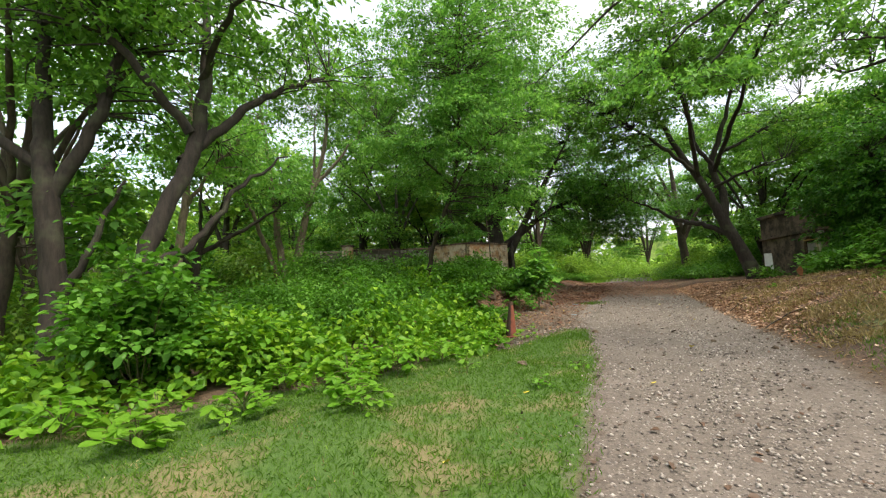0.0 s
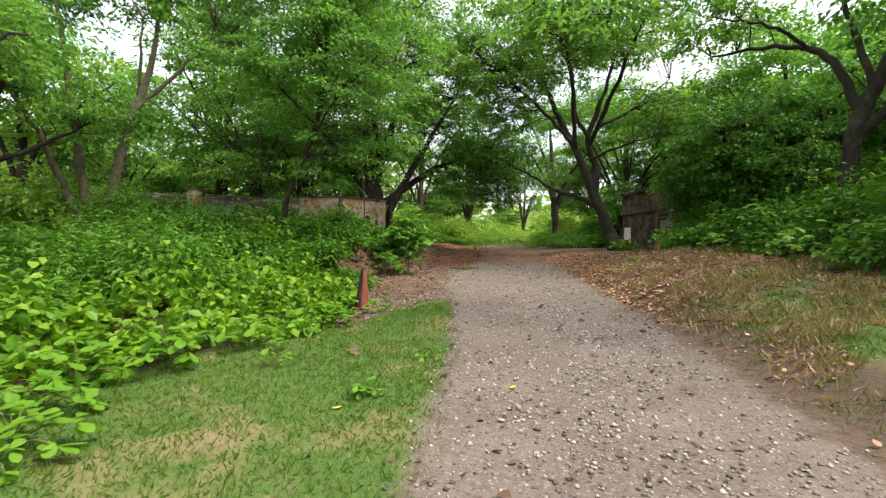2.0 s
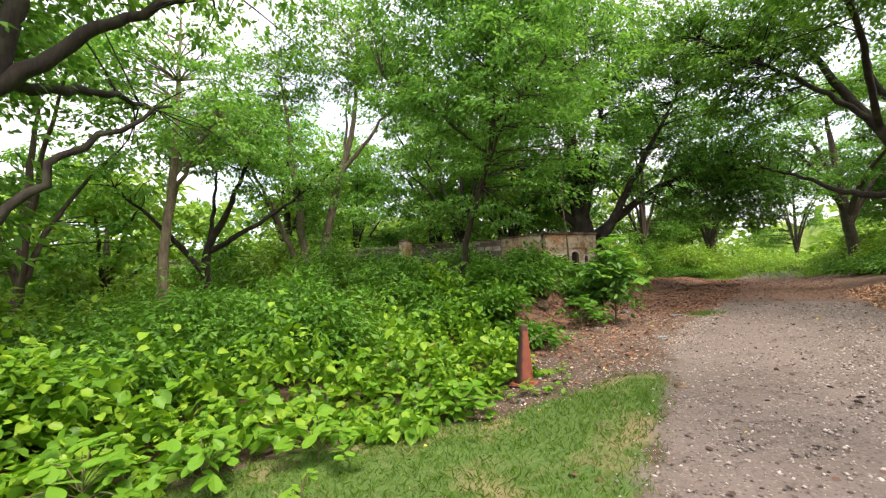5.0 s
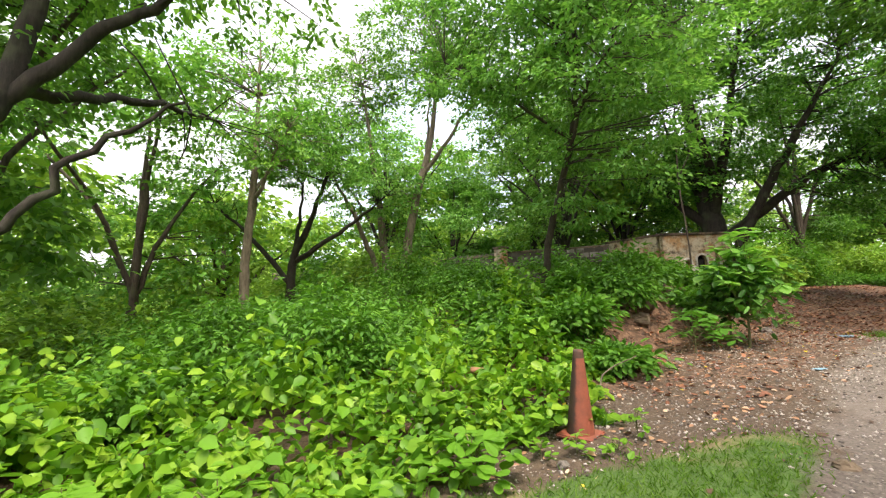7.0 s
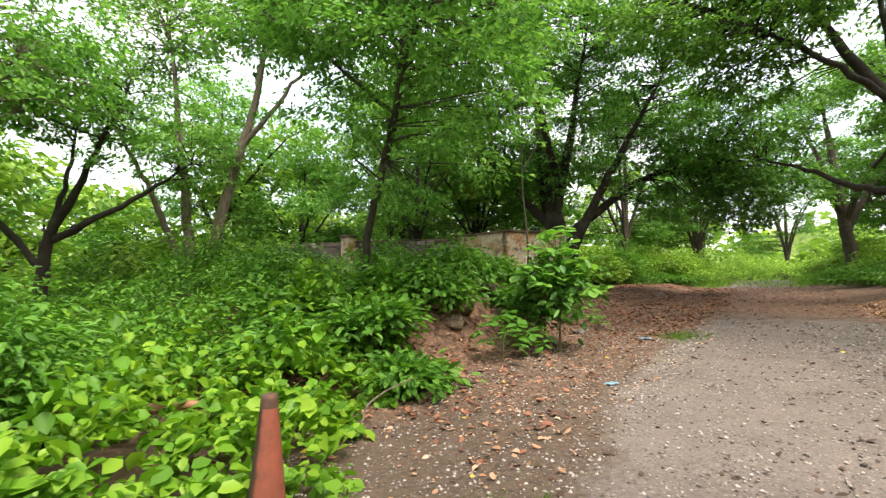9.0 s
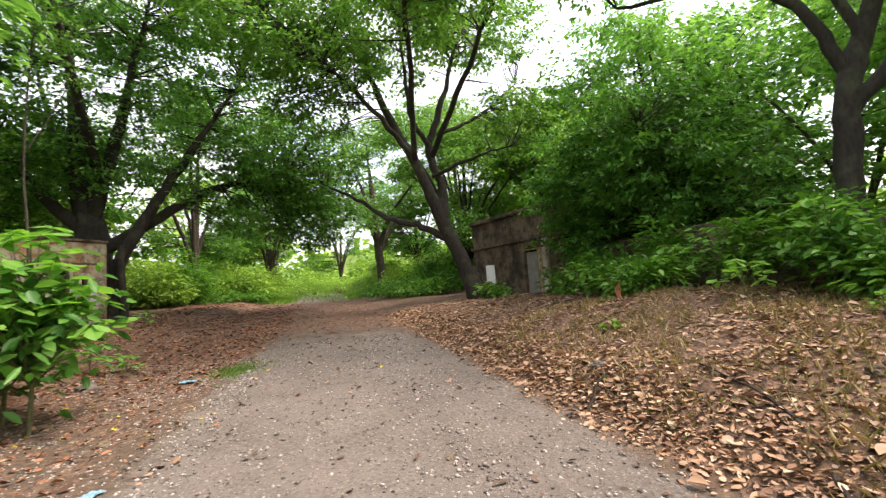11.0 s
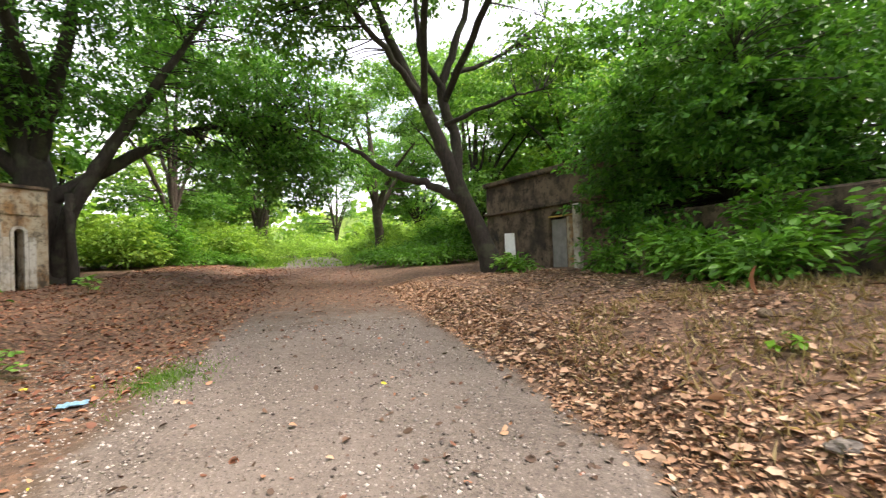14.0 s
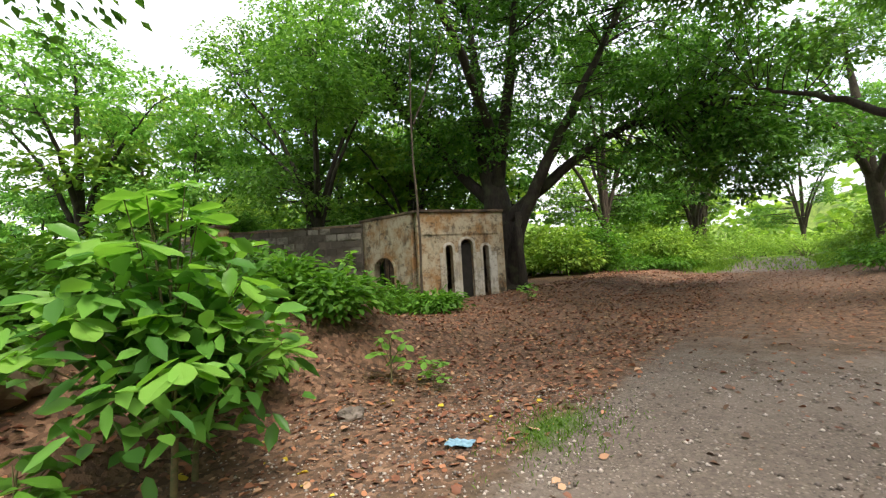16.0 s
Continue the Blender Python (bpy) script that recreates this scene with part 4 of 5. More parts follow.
tree("overhanging_tree", "tree on the bank with light-green boughs hanging over the track", on_ground(9.6, 7.4, 0.1),
     [(0, 0, -0.2, 0.26), (-0.3, 0.2, 2.4, 0.22), (-0.8, 0.4, 5.0, 0.17), (-1.2, 0.6, 8.0, 0.10), (-1.4, 0.8, 11.0, 0.03)],
     [[(-0.8, 0.4, 4.8, 0.12), (-3.0, 1.2, 6.8, 0.09), (-5.8, 2.2, 6.8, 0.06), (-8.2, 3.1, 5.0, 0.015)],
      [(-1.0, 0.5, 6.0, 0.12), (-4.2, 2.4, 8.4, 0.08), (-8.4, 4.8, 8.8, 0.05), (-12.2, 6.8, 7.4, 0.015)],
      [(-5.4, 2.0, 6.9, 0.05), (-7.4, 3.6, 6.8, 0.035), (-9.6, 4.2, 5.6, 0.01)],
      [(-1.1, 0.6, 7.0, 0.10), (-0.6, 2.8, 8.6, 0.06), (0.4, 4.6, 9.6, 0.02)]],
     [(-8.1, 3.0, 4.7, 1.1, 1.1, 0.6), (-9.4, 4.1, 5.7, 1.2, 1.1, 0.6), (-6.8, 2.3, 6.0, 1.2, 1.2, 0.6), (-12.1, 6.8, 7.2, 1.5, 1.3, 0.7), (-10.6, 5.6, 6.8, 1.3, 1.2, 0.6), (-5.0, 2.0, 6.8, 1.4, 1.3, 0.7), (-1.4, 0.8, 10.4, 2.6, 2.6, 1.4), (0.2, 4.4, 9.4, 1.8, 1.8, 1.0), (-8.0, 4.8, 8.6, 1.8, 1.5, 0.7)],
     170, 46, (0.15, 0.065), (0.5, 0.14), FEATHER, BARK_DARK, group="trees of the wood", droop=0.4)

tree("dense_tree", "dense dark evergreen tree growing over the ruin", on_ground(10.4, 23.4, 0.1),
     [(0, 0, -0.2, 0.22), (-0.2, 0, 2.0, 0.18), (-0.5, -0.2, 4.0, 0.13), (-0.7, -0.3, 7.0, 0.04)],
     [[(-0.2, 0, 1.8, 0.11), (-1.2, 1.0, 3.4, 0.08), (-2.0, 1.8, 4.6, 0.03)], [(-0.3, 0, 2.4, 0.1), (-1.4, -1.2, 3.8, 0.07), (-2.2, -2.0, 4.6, 0.03)],
      [(-0.4, -0.1, 3.2, 0.09), (1.0, -1.2, 4.6, 0.06), (1.8, -2.0, 5.4, 0.02)]],
     [(-1.2, -0.2, 4.6, 2.7, 3.3, 2.2), (-1.9, 1.6, 3.4, 1.8, 1.8, 1.4), (-1.6, -2.4, 3.2, 1.8, 1.8, 1.4), (0.6, -0.6, 5.6, 2.2, 2.4, 1.3), (0.2, -2.6, 2.6, 1.8, 2.0, 1.6), (-1.7, 2.5, 2.4, 1.0, 1.5, 1.9), (-1.5, 1.0, 1.9, 1.0, 1.5, 1.6)],
     620, 60, (0.17, 0.10), (0.55, 0.22), DARK_LEAF, BARK_DARK)

tree("old_tree", "old brown tree with a crooked trunk draped in leaves", on_ground(-9.2, 4.3, 0.1),
     [(0, 0, -0.2, 0.24), (-0.1, 0.1, 1.6, 0.20), (-0.2, 0, 3.2, 0.19), (-0.5, 0.0, 4.6, 0.15), (-1.0, 0.2, 6.4, 0.10), (-1.4, 0.3, 8.4, 0.04)],
     [[(-0.2, 0, 3.4, 0.13), (0.3, 0.5, 5.0, 0.11), (0.4, 0.9, 6.6, 0.08), (1.2, 1.6, 8.0, 0.03)],
      [(-0.4, 0, 4.0, 0.11), (-1.6, -0.8, 5.0, 0.08), (-3.0, -1.6, 5.6, 0.03)],
      [(-0.1, 0.1, 1.4, 0.09), (0.4, 0.4, 2.6, 0.06), (0.6, 0.8, 3.8, 0.03)]],
     [(-0.8, 0.4, 7.6, 2.8, 2.8, 1.7), (1.2, 1.6, 7.4, 2.0, 2.0, 1.4), (-2.6, -1.2, 6.0, 1.8, 1.8, 1.2), (0.4, 1.0, 5.2, 1.4, 1.4, 0.7)],
     130, 56, (0.15, 0.08), (0.6, 0.16), AIRY_LEAF, BARK_DARK)

tree("crooked_tree", "crooked many-limbed tree with a thick leaning trunk", on_ground(-7.9, 4.7, 0.1),
     [(0, 0, -0.2, 0.20), (-0.1, 0.1, 1.5, 0.17), (0.0, 0.6, 3.0, 0.15), (0.1, 1.2, 4.6, 0.14), (0.0, 1.5, 6.4, 0.11), (-0.2, 1.6, 8.6, 0.04)],
     [[(-0.05, 0.2, 2.0, 0.09), (0.2, 1.2, 2.7, 0.07), (0.3, 2.0, 3.8, 0.05), (0.6, 3.2, 4.8, 0.02)],
      [(0.0, 1.0, 4.2, 0.13), (0.3, 1.8, 5.2, 0.10), (0.6, 2.8, 6.2, 0.07), (1.2, 4.0, 7.0, 0.03)],
      [(0.1, 1.1, 4.8, 0.10), (-0.4, 0.0, 6.2, 0.07), (-1.0, -0.8, 7.4, 0.03)],
      [(0.0, 1.4, 6.0, 0.08), (1.4, 1.0, 7.0, 0.05), (2.8, 0.8, 7.6, 0.02)],
      [(0.1, 1.2, 4.6, 0.10), (-1.2, 2.6, 5.4, 0.07), (-2.8, 4.2, 6.0, 0.03)]],
     [(-2.8, 4.2, 5.8, 1.9, 1.9, 1.2), (0.0, 1.6, 8.2, 3.0, 3.0, 1.6), (1.0, 3.8, 7.2, 2.0, 2.0, 1.4), (-1.0, -0.8, 7.2, 1.8, 1.8, 1.2), (2.6, 1.0, 7.6, 1.8, 1.8, 0.8)],
     135, 56, (0.15, 0.08), (0.6, 0.16), AIRY_LEAF, BARK_DARK)

tree("twin_tree", "pale-barked tree with several upright stems and a thin crown", on_ground(-14.6, 16.2, 0.1),
     [(0, 0, -0.2, 0.24), (0.1, 0.1, 1.5, 0.2), (0.4, 0.5, 4.0, 0.15), (1.0, 1.0, 7.0, 0.10), (1.2, 1.2, 11.0, 0.03)],
     [[(-0.1, -0.1, 0.0, 0.2), (-0.5, -0.4, 2.0, 0.16), (-0.8, -0.6, 5.0, 0.11), (-1.4, -1.0, 10.0, 0.03)],
      [(-0.4, -0.3, -0.2, 0.13), (-0.9, -0.8, 2.0, 0.11), (-1.2, -1.4, 3.6, 0.08), (-2.0, -2.2, 6.0, 0.03)],
      [(0.4, 0.5, 4.0, 0.1), (0.2, 1.2, 6.0, 0.07), (-0.2, 1.8, 9.0, 0.03)],
      [(0.6, 0.7, 5.0, 0.1), (2.0, 1.6, 7.0, 0.06), (3.0, 2.2, 8.6, 0.03)]],
     [(0.6, 0.8, 10.4, 2.8, 2.8, 2.2), (-1.4, -1.2, 9.0, 2.4, 2.4, 2.0), (-2.2, -2.4, 6.2, 1.5, 1.5, 1.0), (2.6, 2.0, 8.8, 2.0, 2.0, 1.4), (0, 0, 4.0, 0.9, 0.9, 1.8)],
     260, 50, (0.17, 0.085), (0.6, 0.18), AIRY_LEAF, BARK_PALE)

tree("straight_tree", "straight slim grey-brown tree trunk in the undergrowth", on_ground(-14.8, 10.6, 0.1),
     [(0, 0, -0.2, 0.18), (0.05, 0, 3.0, 0.14), (0.2, 0.2, 6.0, 0.11), (0.2, 0.3, 10.5, 0.03)],
     [[(0.1, 0.1, 4.6, 0.08), (1.2, 0.4, 6.0, 0.05), (2.2, 0.6, 6.8, 0.02)], [(0.1, 0.1, 5.2, 0.07), (-0.8, 1.2, 6.6, 0.04), (-1.4, 2.0, 7.4, 0.02)]],
     [(0.3, 0.3, 8.6, 2.8, 2.8, 2.2), (2.0, 0.6, 6.6, 1.8, 1.8, 1.0), (-1.2, 1.6, 7.0, 1.8, 1.8, 1.0)], 150, 54, (0.16, 0.08), (0.6, 0.15), FEATHER, BARK_PALE)

tree("branching_tree", "dark thin tree dividing into many crooked branches", on_ground(-16.6, 12.6, 0.1),
     [(0, 0, -0.2, 0.19), (0.1, 0, 2.2, 0.16), (0.2, 0.1, 3.4, 0.14), (0.8, 0.6, 5.0, 0.09), (1.6, 1.4, 8.0, 0.03)],
     [[(0.1, 0, 2.4, 0.11), (-0.8, -1.0, 4.0, 0.08), (-2.0, -2.2, 5.6, 0.03)], [(0.2, 0.1, 3.2, 0.11), (1.2, 1.4, 4.2, 0.08), (2.4, 2.8, 5.6, 0.03)],
      [(0.2, 0.1, 3.6, 0.09), (-0.4, 0.6, 5.4, 0.06), (-0.6, 0.8, 7.4, 0.02)]],
     [(0.6, 0.6, 7.6, 3.0, 3.0, 1.8), (-1.8, -2.0, 5.8, 2.0, 2.0, 1.1), (2.2, 2.6, 5.8, 2.0, 2.0, 1.1)], 160, 54, (0.16, 0.08), (0.6, 0.16), FEATHER, BARK_DARK)

tree("thin_stem_tree", "thin pole-like young tree with a reddish stem before the gatehouse", on_ground(-8.2, 25.9, 0.1),
     [(0, 0, -0.2, 0.04), (0.05, 0, 2.5, 0.034), (-0.15, 0.1, 5.5, 0.028), (0.0, 0.2, 9.5, 0.02)], [[(-0.05, 0.1, 5.5, 0.025), (0.5, 0.3, 6.8, 0.018), (0.9, 0.4, 8.0, 0.01)]],
     [(0.1, 0.2, 9.4, 1.2, 1.2, 0.9), (0.8, 0.4, 8.0, 0.7, 0.7, 0.5)], 30, 40, (0.16, 0.08), (0.5, 0.15), AIRY_LEAF, BARK, 0.01)

WILD = [
    # seed, height, spread, sprays, leaf, bark, lean, trunk, fork, foot, label
    (11, 10, 3.8, 120, AIRY_LEAF, BARK, (0.6, 0.6), 0.17, 0.35, (-12.0, 4.6), "slender brown tree among undergrowth"),
    (31, 17, 7.0, 380, AIRY_LEAF, BARK, (-1.0, 0.5), 0.5, 0.28, (4.9, 54), "large pale tree standing beside the far track"),
    (32, 13, 5.5, 300, AIRY_LEAF, BARK, (0.5, 0.5), 0.3, 0.25, (-6.4, 66), "tree at the end of the track"),
    (34, 13, 4.8, 280, AIRY_LEAF, BARK_DARK, (0.3, 0.8), 0.2, 0.25, (-15.6, 33.5), "bushy tree behind the gatehouse"),
    (35, 13, 4.8, 260, AIRY_LEAF, BARK_DARK, (0.8, -0.5), 0.22, 0.28, (-16.4, 28.6), "crooked tree behind the compound wall"),
    (36, 13, 4.8, 280, FEATHER, BARK_DARK, (-1.0, 0.5), 0.25, 0.25, (14.5, 27.0), "leafy tree behind the ruin"),
    (37, 11, 5.0, 240, FEATHER, BARK, (-0.5, -1.0), 0.22, 0.18, (15.5, 16.0), "bright leafy tree behind the boundary wall"),
    (38, 11, 5.0, 240, FEATHER, BARK, (-0.5, 0.2), 0.22, 0.16, (14.4, 9.6), "bright leafy tree behind the boundary wall"),
    (40, 11, 4.2, 240, FEATHER, BARK_DARK, (0.4, 0.4), 0.2, 0.2, (-24.5, 26.5), "bright leafy tree behind the compound wall"),
    (41, 10, 4.5, 300, DARK_LEAF, BARK_DARK, (0.4, 0.4), 0.22, 0.2, (13.0, 34.5), "dark leafy tree behind the ruin"),
    (42, 10, 4.2, 230, FEATHER, BARK, (0.2, 0.4), 0.18, 0.18, (16.5, 21.5), "bright leafy tree behind the boundary wall"),
    (45, 14, 5.5, 360, FEATHER, BARK, (0.6, 0.2), 0.28, 0.2, (-5.8, 56.0), "bright leafy tree beside the far track"),
    (46, 14, 5.5, 360, FEATHER, BARK, (-0.6, 0.2), 0.28, 0.18, (9.8, 60.0), "bright leafy tree beside the far track"),
    (47, 17, 6.0, 400, AIRY_LEAF, BARK, (0.6, 0.2), 0.3, 0.2, (1.5, 84.0), "tall leafy tree closing the end of the track"),
    (48, 12, 5.0, 360, AIRY_LEAF, BARK_DARK, (0.6, 0.2), 0.28, 0.15, (8.4, 39.0), "leafy tree behind the leaning tree"),
    (49, 14, 5.0, 190, FEATHER, BARK_DARK, (1.2, -0.6), 0.3, 0.3, (-27.0, 22.8), "dark-stemmed airy tree behind the compound wall"),
    (60, 17, 6.0, 360, AIRY_LEAF, BARK_DARK, (0.6, -0.6), 0.3, 0.3, (-21.5, 32.0), "tall airy tree behind the compound wall"),
    (61, 10, 4.4, 150, FEATHER, BARK, (0.5, 0.4), 0.2, 0.2, (-18.5, 7.8), "bright leafy tree behind the undergrowth"),
    (43, 15, 6.0, 420, AIRY_LEAF, BARK, (0.6, 0.4), 0.3, 0.25, (-9.5, 46.0), "tall leafy tree beyond the gatehouse"),
    (44, 16, 6.0, 420, AIRY_LEAF, BARK, (-0.6, 0.4), 0.3, 0.22, (10.5, 45.0), "tall leafy tree beyond the ruin"),
]
for seed, h, sp, n, mt, bk, ln, rd, lo, xy, lb in WILD:
    wild_tree(seed, h, sp, n, 50, mt, bk, ln, rd, lo, base=on_ground(*xy, 0.1), label=lb, leaf=(0.24, 0.13), spray=(0.9, 0.26))

# the wood all round: four kinds of tree, repeated
kinds = [wild_tree(50 + i, h, s, int(n * 0.72), 33, mt, bk, (0.4, 0.3), 0.24, lo, base=on_ground(*xy, 0.1), leaf=(0.46, 0.26), spray=(1.2, 0.36), label=lb, twigs=0.2)
         for i, (h, s, n, mt, bk, lo, xy, lb) in enumerate([
             (13, 5.5, 200, SUNLIT_FAR_LEAF, BARK, 0.22, (-30, 26), "sunlit light-green tree in the wood"),
             (15, 6.0, 210, AIRY_LEAF, BARK_DARK, 0.28, (-24, 36), "tall leafy tree in the wood"),
             (8, 4.6, 190, SUNLIT_FAR_LEAF, BARK, 0.14, (-26, 12), "low bushy light-green tree in the wood"),
             (12, 5.2, 200, DARK_LEAF, BARK_DARK, 0.2, (20, 34), "dark dense tree in the wood")])]
r = random.Random(5)
spots = [(-30, 26), (-24, 36), (-26, 12), (20, 34)]
for tries in range(6000):
    a, d = r.uniform(-2.4, 2.4), r.uniform(22, 64)
    x, y = d * math.sin(a), 14 + d * math.cos(a)
    if -6 < x < 9 and y > 20 or (x > 0 and x < 13 and 20 < y < 40) or (-34 < x < -8 and 17 < y < 34) or abs(x) < 9:
        continue
    if all((x - u) ** 2 + (y - w) ** 2 > 34 for u, w in spots) and len(spots) < 66:
        spots.append((x, y))
for x, y in spots[4:]:
    k = r.choice(kinds)
    copy_thing(k, pose(*on_ground(x, y, 0.1), 0, 0, r.uniform(0, 360)) @ Matrix.Scale(r.uniform(0.85, 1.15), 4))

# the far edge of the wood closes the view: masses of foliage, small ones before large ones
for n, d0, d1, size, tall, label in ((26000, 42, 60, 0.5, 3.6, "bright thicket of bushes in the wood"), (36000, 64, 76, 0.75, 6.5, "light-green thicket at the edge of the wood"), (9000, 78, 90, 2.2, 12.0, "distant tree-tops of the wood")):
    a = rng.uniform(0, 2 * np.pi, n)
    d = rng.uniform(d0, d1, n)
    x, y = d * np.sin(a), 16 + d * np.cos(a)
    clear = (np.abs(x - 0.5) > 5.5) | (d0 > 60)
    a, d, x, y = a[clear], d[clear], x[clear], y[clear]
    n = len(x)
    top = tall * (1 + 0.25 * np.sin(7 * a) * np.sin(13 * a + 1) + 0.22 * np.sin(31 * a) + 0.12 * np.sin(97 * a))
    track = 1 - 0.8 * np.exp(-((a - 0.03) / 0.05) ** 2)
    at = np.column_stack([x, y, gz(x, y) + top * track * rng.uniform(0, 1, n) ** 0.8])
    s = rng.uniform(0.5, 1.2, n) * size
    v, f = leaf_arrays(at, flat_way(n, 0.4), tilted_up(n, 0.9), s, s * 0.6)
    tagged(mesh_object("far_woods", v, f, SUNLIT_FAR_LEAF), label, "woods", kind="stuff")

ang = np.linspace(0, 2 * np.pi, 721)[:-1]
lev = np.linspace(0, 1, 9)
hgt = 8.5 + 1.6 * np.sin(9 * ang) + 1.1 * np.sin(23 * ang + 1) + 0.8 * np.sin(57 * ang + 2)
AA, LL = np.meshgrid(ang, lev, indexing="ij")
rad = 96 + 6 * LL ** 2 + 1.2 * np.sin(60 * AA) * np.sin(9 * LL + 20 * AA) + rng.normal(0, 0.5, AA.shape)
bx, by = rad * np.sin(AA), 16 + rad * np.cos(AA)
bz = gz(bx, by) - 0.5 + LL * hgt[:, None] + rng.normal(0, 0.25, AA.shape)
ii, jj = np.meshgrid(np.arange(720), np.arange(8), indexing="ij")
strip = np.stack([ii * 9 + jj, ((ii + 1) % 720) * 9 + jj, ((ii + 1) % 720) * 9 + jj + 1, ii * 9 + jj + 1], -1).reshape(-1, 4)
tagged(mesh_object("backdrop", np.column_stack([bx.ravel(), by.ravel(), bz.ravel()]), strip, plain_material("far_foliage", (0.05, 0.10, 0.015), (0.17, 0.26, 0.04), 0.9, 0.9, 0.5)), "distant green slope of woodland", "woods", kind="structure")

# ---- shrubs ----
SH = "bushy green shrub with small drooping leaves"
for x, y, rad, h, n in [(-6.9, 10.3, 1.3, 2.0, 130), (-8.6, 9.0, 1.6, 2.0, 130), (-10.4, 10.6, 1.7, 2.0, 120), (-8.4, 12.4, 1.3, 1.6, 90), (-11.6, 13.4, 1.6, 2.1, 100), (-7.4, 7.6, 1.2, 1.3, 90), (-9.2, 15.0, 1.2, 1.7, 80),
                        (-10.5, 8.0, 1.6, 1.7, 90), (-12.2, 9.2, 1.5, 1.9, 80), (-11.5, 17.0, 1.6, 1.6, 80), (-13.6, 19.6, 1.8, 1.4, 80), (-16.5, 19.0, 1.8, 1.9, 80), (-18.0, 14.5, 1.8, 2.4, 70), (-12.0, 22.6, 1.3, 0.9, 60)]:
    shrub("shrub", SH, on_ground(x, y), rad, h, n, 44, (0.13, 0.062), SHRUB, spray=0.34, hang=0.4)
for x, y, rad, h in [(-5.6, 16.4, 0.8, 0.9), (-6.3, 18.2, 0.9, 1.0), (-7.6, 20.6, 1.0, 1.2), (-5.2, 18.9, 0.6, 0.7), (-9.4, 19.0, 1.2, 1.6)]:
    shrub("shrub", "dark broad-leaved shrub on the rubble bank", on_ground(x, y), rad, h, 60, 28, (0.15, 0.08), SHRUB, rich=True, hang=0.4)
for x, y, rad, h in [(-18.4, 21.8, 1.6, 1.7), (-21.5, 20.8, 1.8, 1.8), (-12.6, 15.4, 1.5, 2.1)]:
    shrub("shrub", SH, on_ground(x, y), rad, h, 100, 44, (0.14, 0.066), SHRUB, spray=0.36, hang=0.4)
shrub("vine_thicket", "tall bush smothered in broad-leaved creeper", on_ground(-7.2, 4.6), 0.95, 2.35, 130, 26, (0.14, 0.10), SHRUB, "creeper", rich=True)
shrub("vine_thicket", "low heap of broad-leaved creeper", on_ground(-6.5, 5.8), 1.0, 1.25, 90, 26, (0.13, 0.09), IVY, "creeper", rich=True)
for x, y, rad, h in [(-6.4, 13.4, 0.8, 0.95), (-5.6, 14.4, 0.7, 1.1), (-6.2, 15.6, 0.6, 0.8), (-7.0, 17.2, 0.8, 0.9), (-7.4, 19.4, 0.7, 0.45), (-6.6, 20.6, 0.6, 0.7), (-4.6, 14.2, 0.5, 0.5), (-7.4, 14.2, 0.9, 1.2), (-5.7, 20.9, 0.7, 0.8), (-8.4, 26.6, 0.6, 0.35), (-9.6, 26.4, 0.8, 0.5), (-10.9, 27.4, 0.8, 0.6), (-7.8, 26.2, 0.7, 0.5), (-11.5, 25.0, 1.0, 1.0), (-13.5, 23.5, 1.2, 1.2), (-9.6, 21.5, 0.9, 0.5)]:
    shrub("shrub", "broad-leaved green shrub on the bank", on_ground(x, y), rad, h, 46, 26, (0.16, 0.085), SHRUB, rich=True)
for x, y, rad, h, n in [(7.3, 22.4, 0.7, 1.2, 50), (6.5, 20.6, 0.8, 1.0, 60), (7.6, 20.2, 0.6, 1.9, 60), (6.2, 19.2, 0.6, 0.7, 40), (7.5, 18.0, 0.8, 1.3, 60), (8.0, 16.8, 0.8, 1.7, 80), (7.2, 15.4, 0.9, 0.9, 60), (7.8, 14.2, 0.9, 2.1, 90), (8.6, 12.8, 1.2, 2.5, 110), (7.0, 11.8, 0.9, 1.1, 60),
                        (7.8, 9.6, 1.2, 1.6, 80), (7.4, 24.6, 0.5, 0.7, 36), (6.4, 28.4, 0.4, 0.5, 26), (8.8, 11.2, 1.2, 2.2, 80)]:
    shrub("shrub", "leafy green shrub against the mouldy wall", on_ground(x, y), rad * 0.85, h, int(n * 0.6), 30, (0.17, 0.085), SHRUB, group="shrubs by the boundary wall", rich=True, spray=0.36)
for x, y, rad, h in [(4.6, 36, 1.4, 0.9), (3.6, 39, 1.3, 0.8), (6.5, 37.5, 1.8, 1.2), (5.0, 42, 2.0, 1.1), (3.4, 45, 1.5, 0.9), (7.5, 45, 2.5, 1.6), (-6.0, 46, 1.6, 0.8), (-7.5, 45.5, 2.0, 1.0), (-10.5, 46, 2.0, 1.3), (-6, 50, 2.2, 1.2), (-5.6, 54, 1.8, 1.0), (-14, 44, 2.2, 1.5), (5.4, 50, 2.0, 1.2),
                     (-9, 54, 2.6, 2.0), (-5.6, 60, 2.0, 1.4), (4.2, 62, 2.4, 1.6), (1.4, 74, 4.0, 2.6), (-4, 72, 4.0, 3.0), (7, 72, 4.0, 3.0)]:
    # bushes past y 47 take the leaf colour with sunlight painted in
    shrub("shrub", "low green bush beside the far track", on_ground(x, y), rad, h, int(34 * rad), 34, (0.2, 0.11), SUNLIT_FAR_LEAF if y > 47 else SHRUB, group="bushes of the far track", spray=0.4)

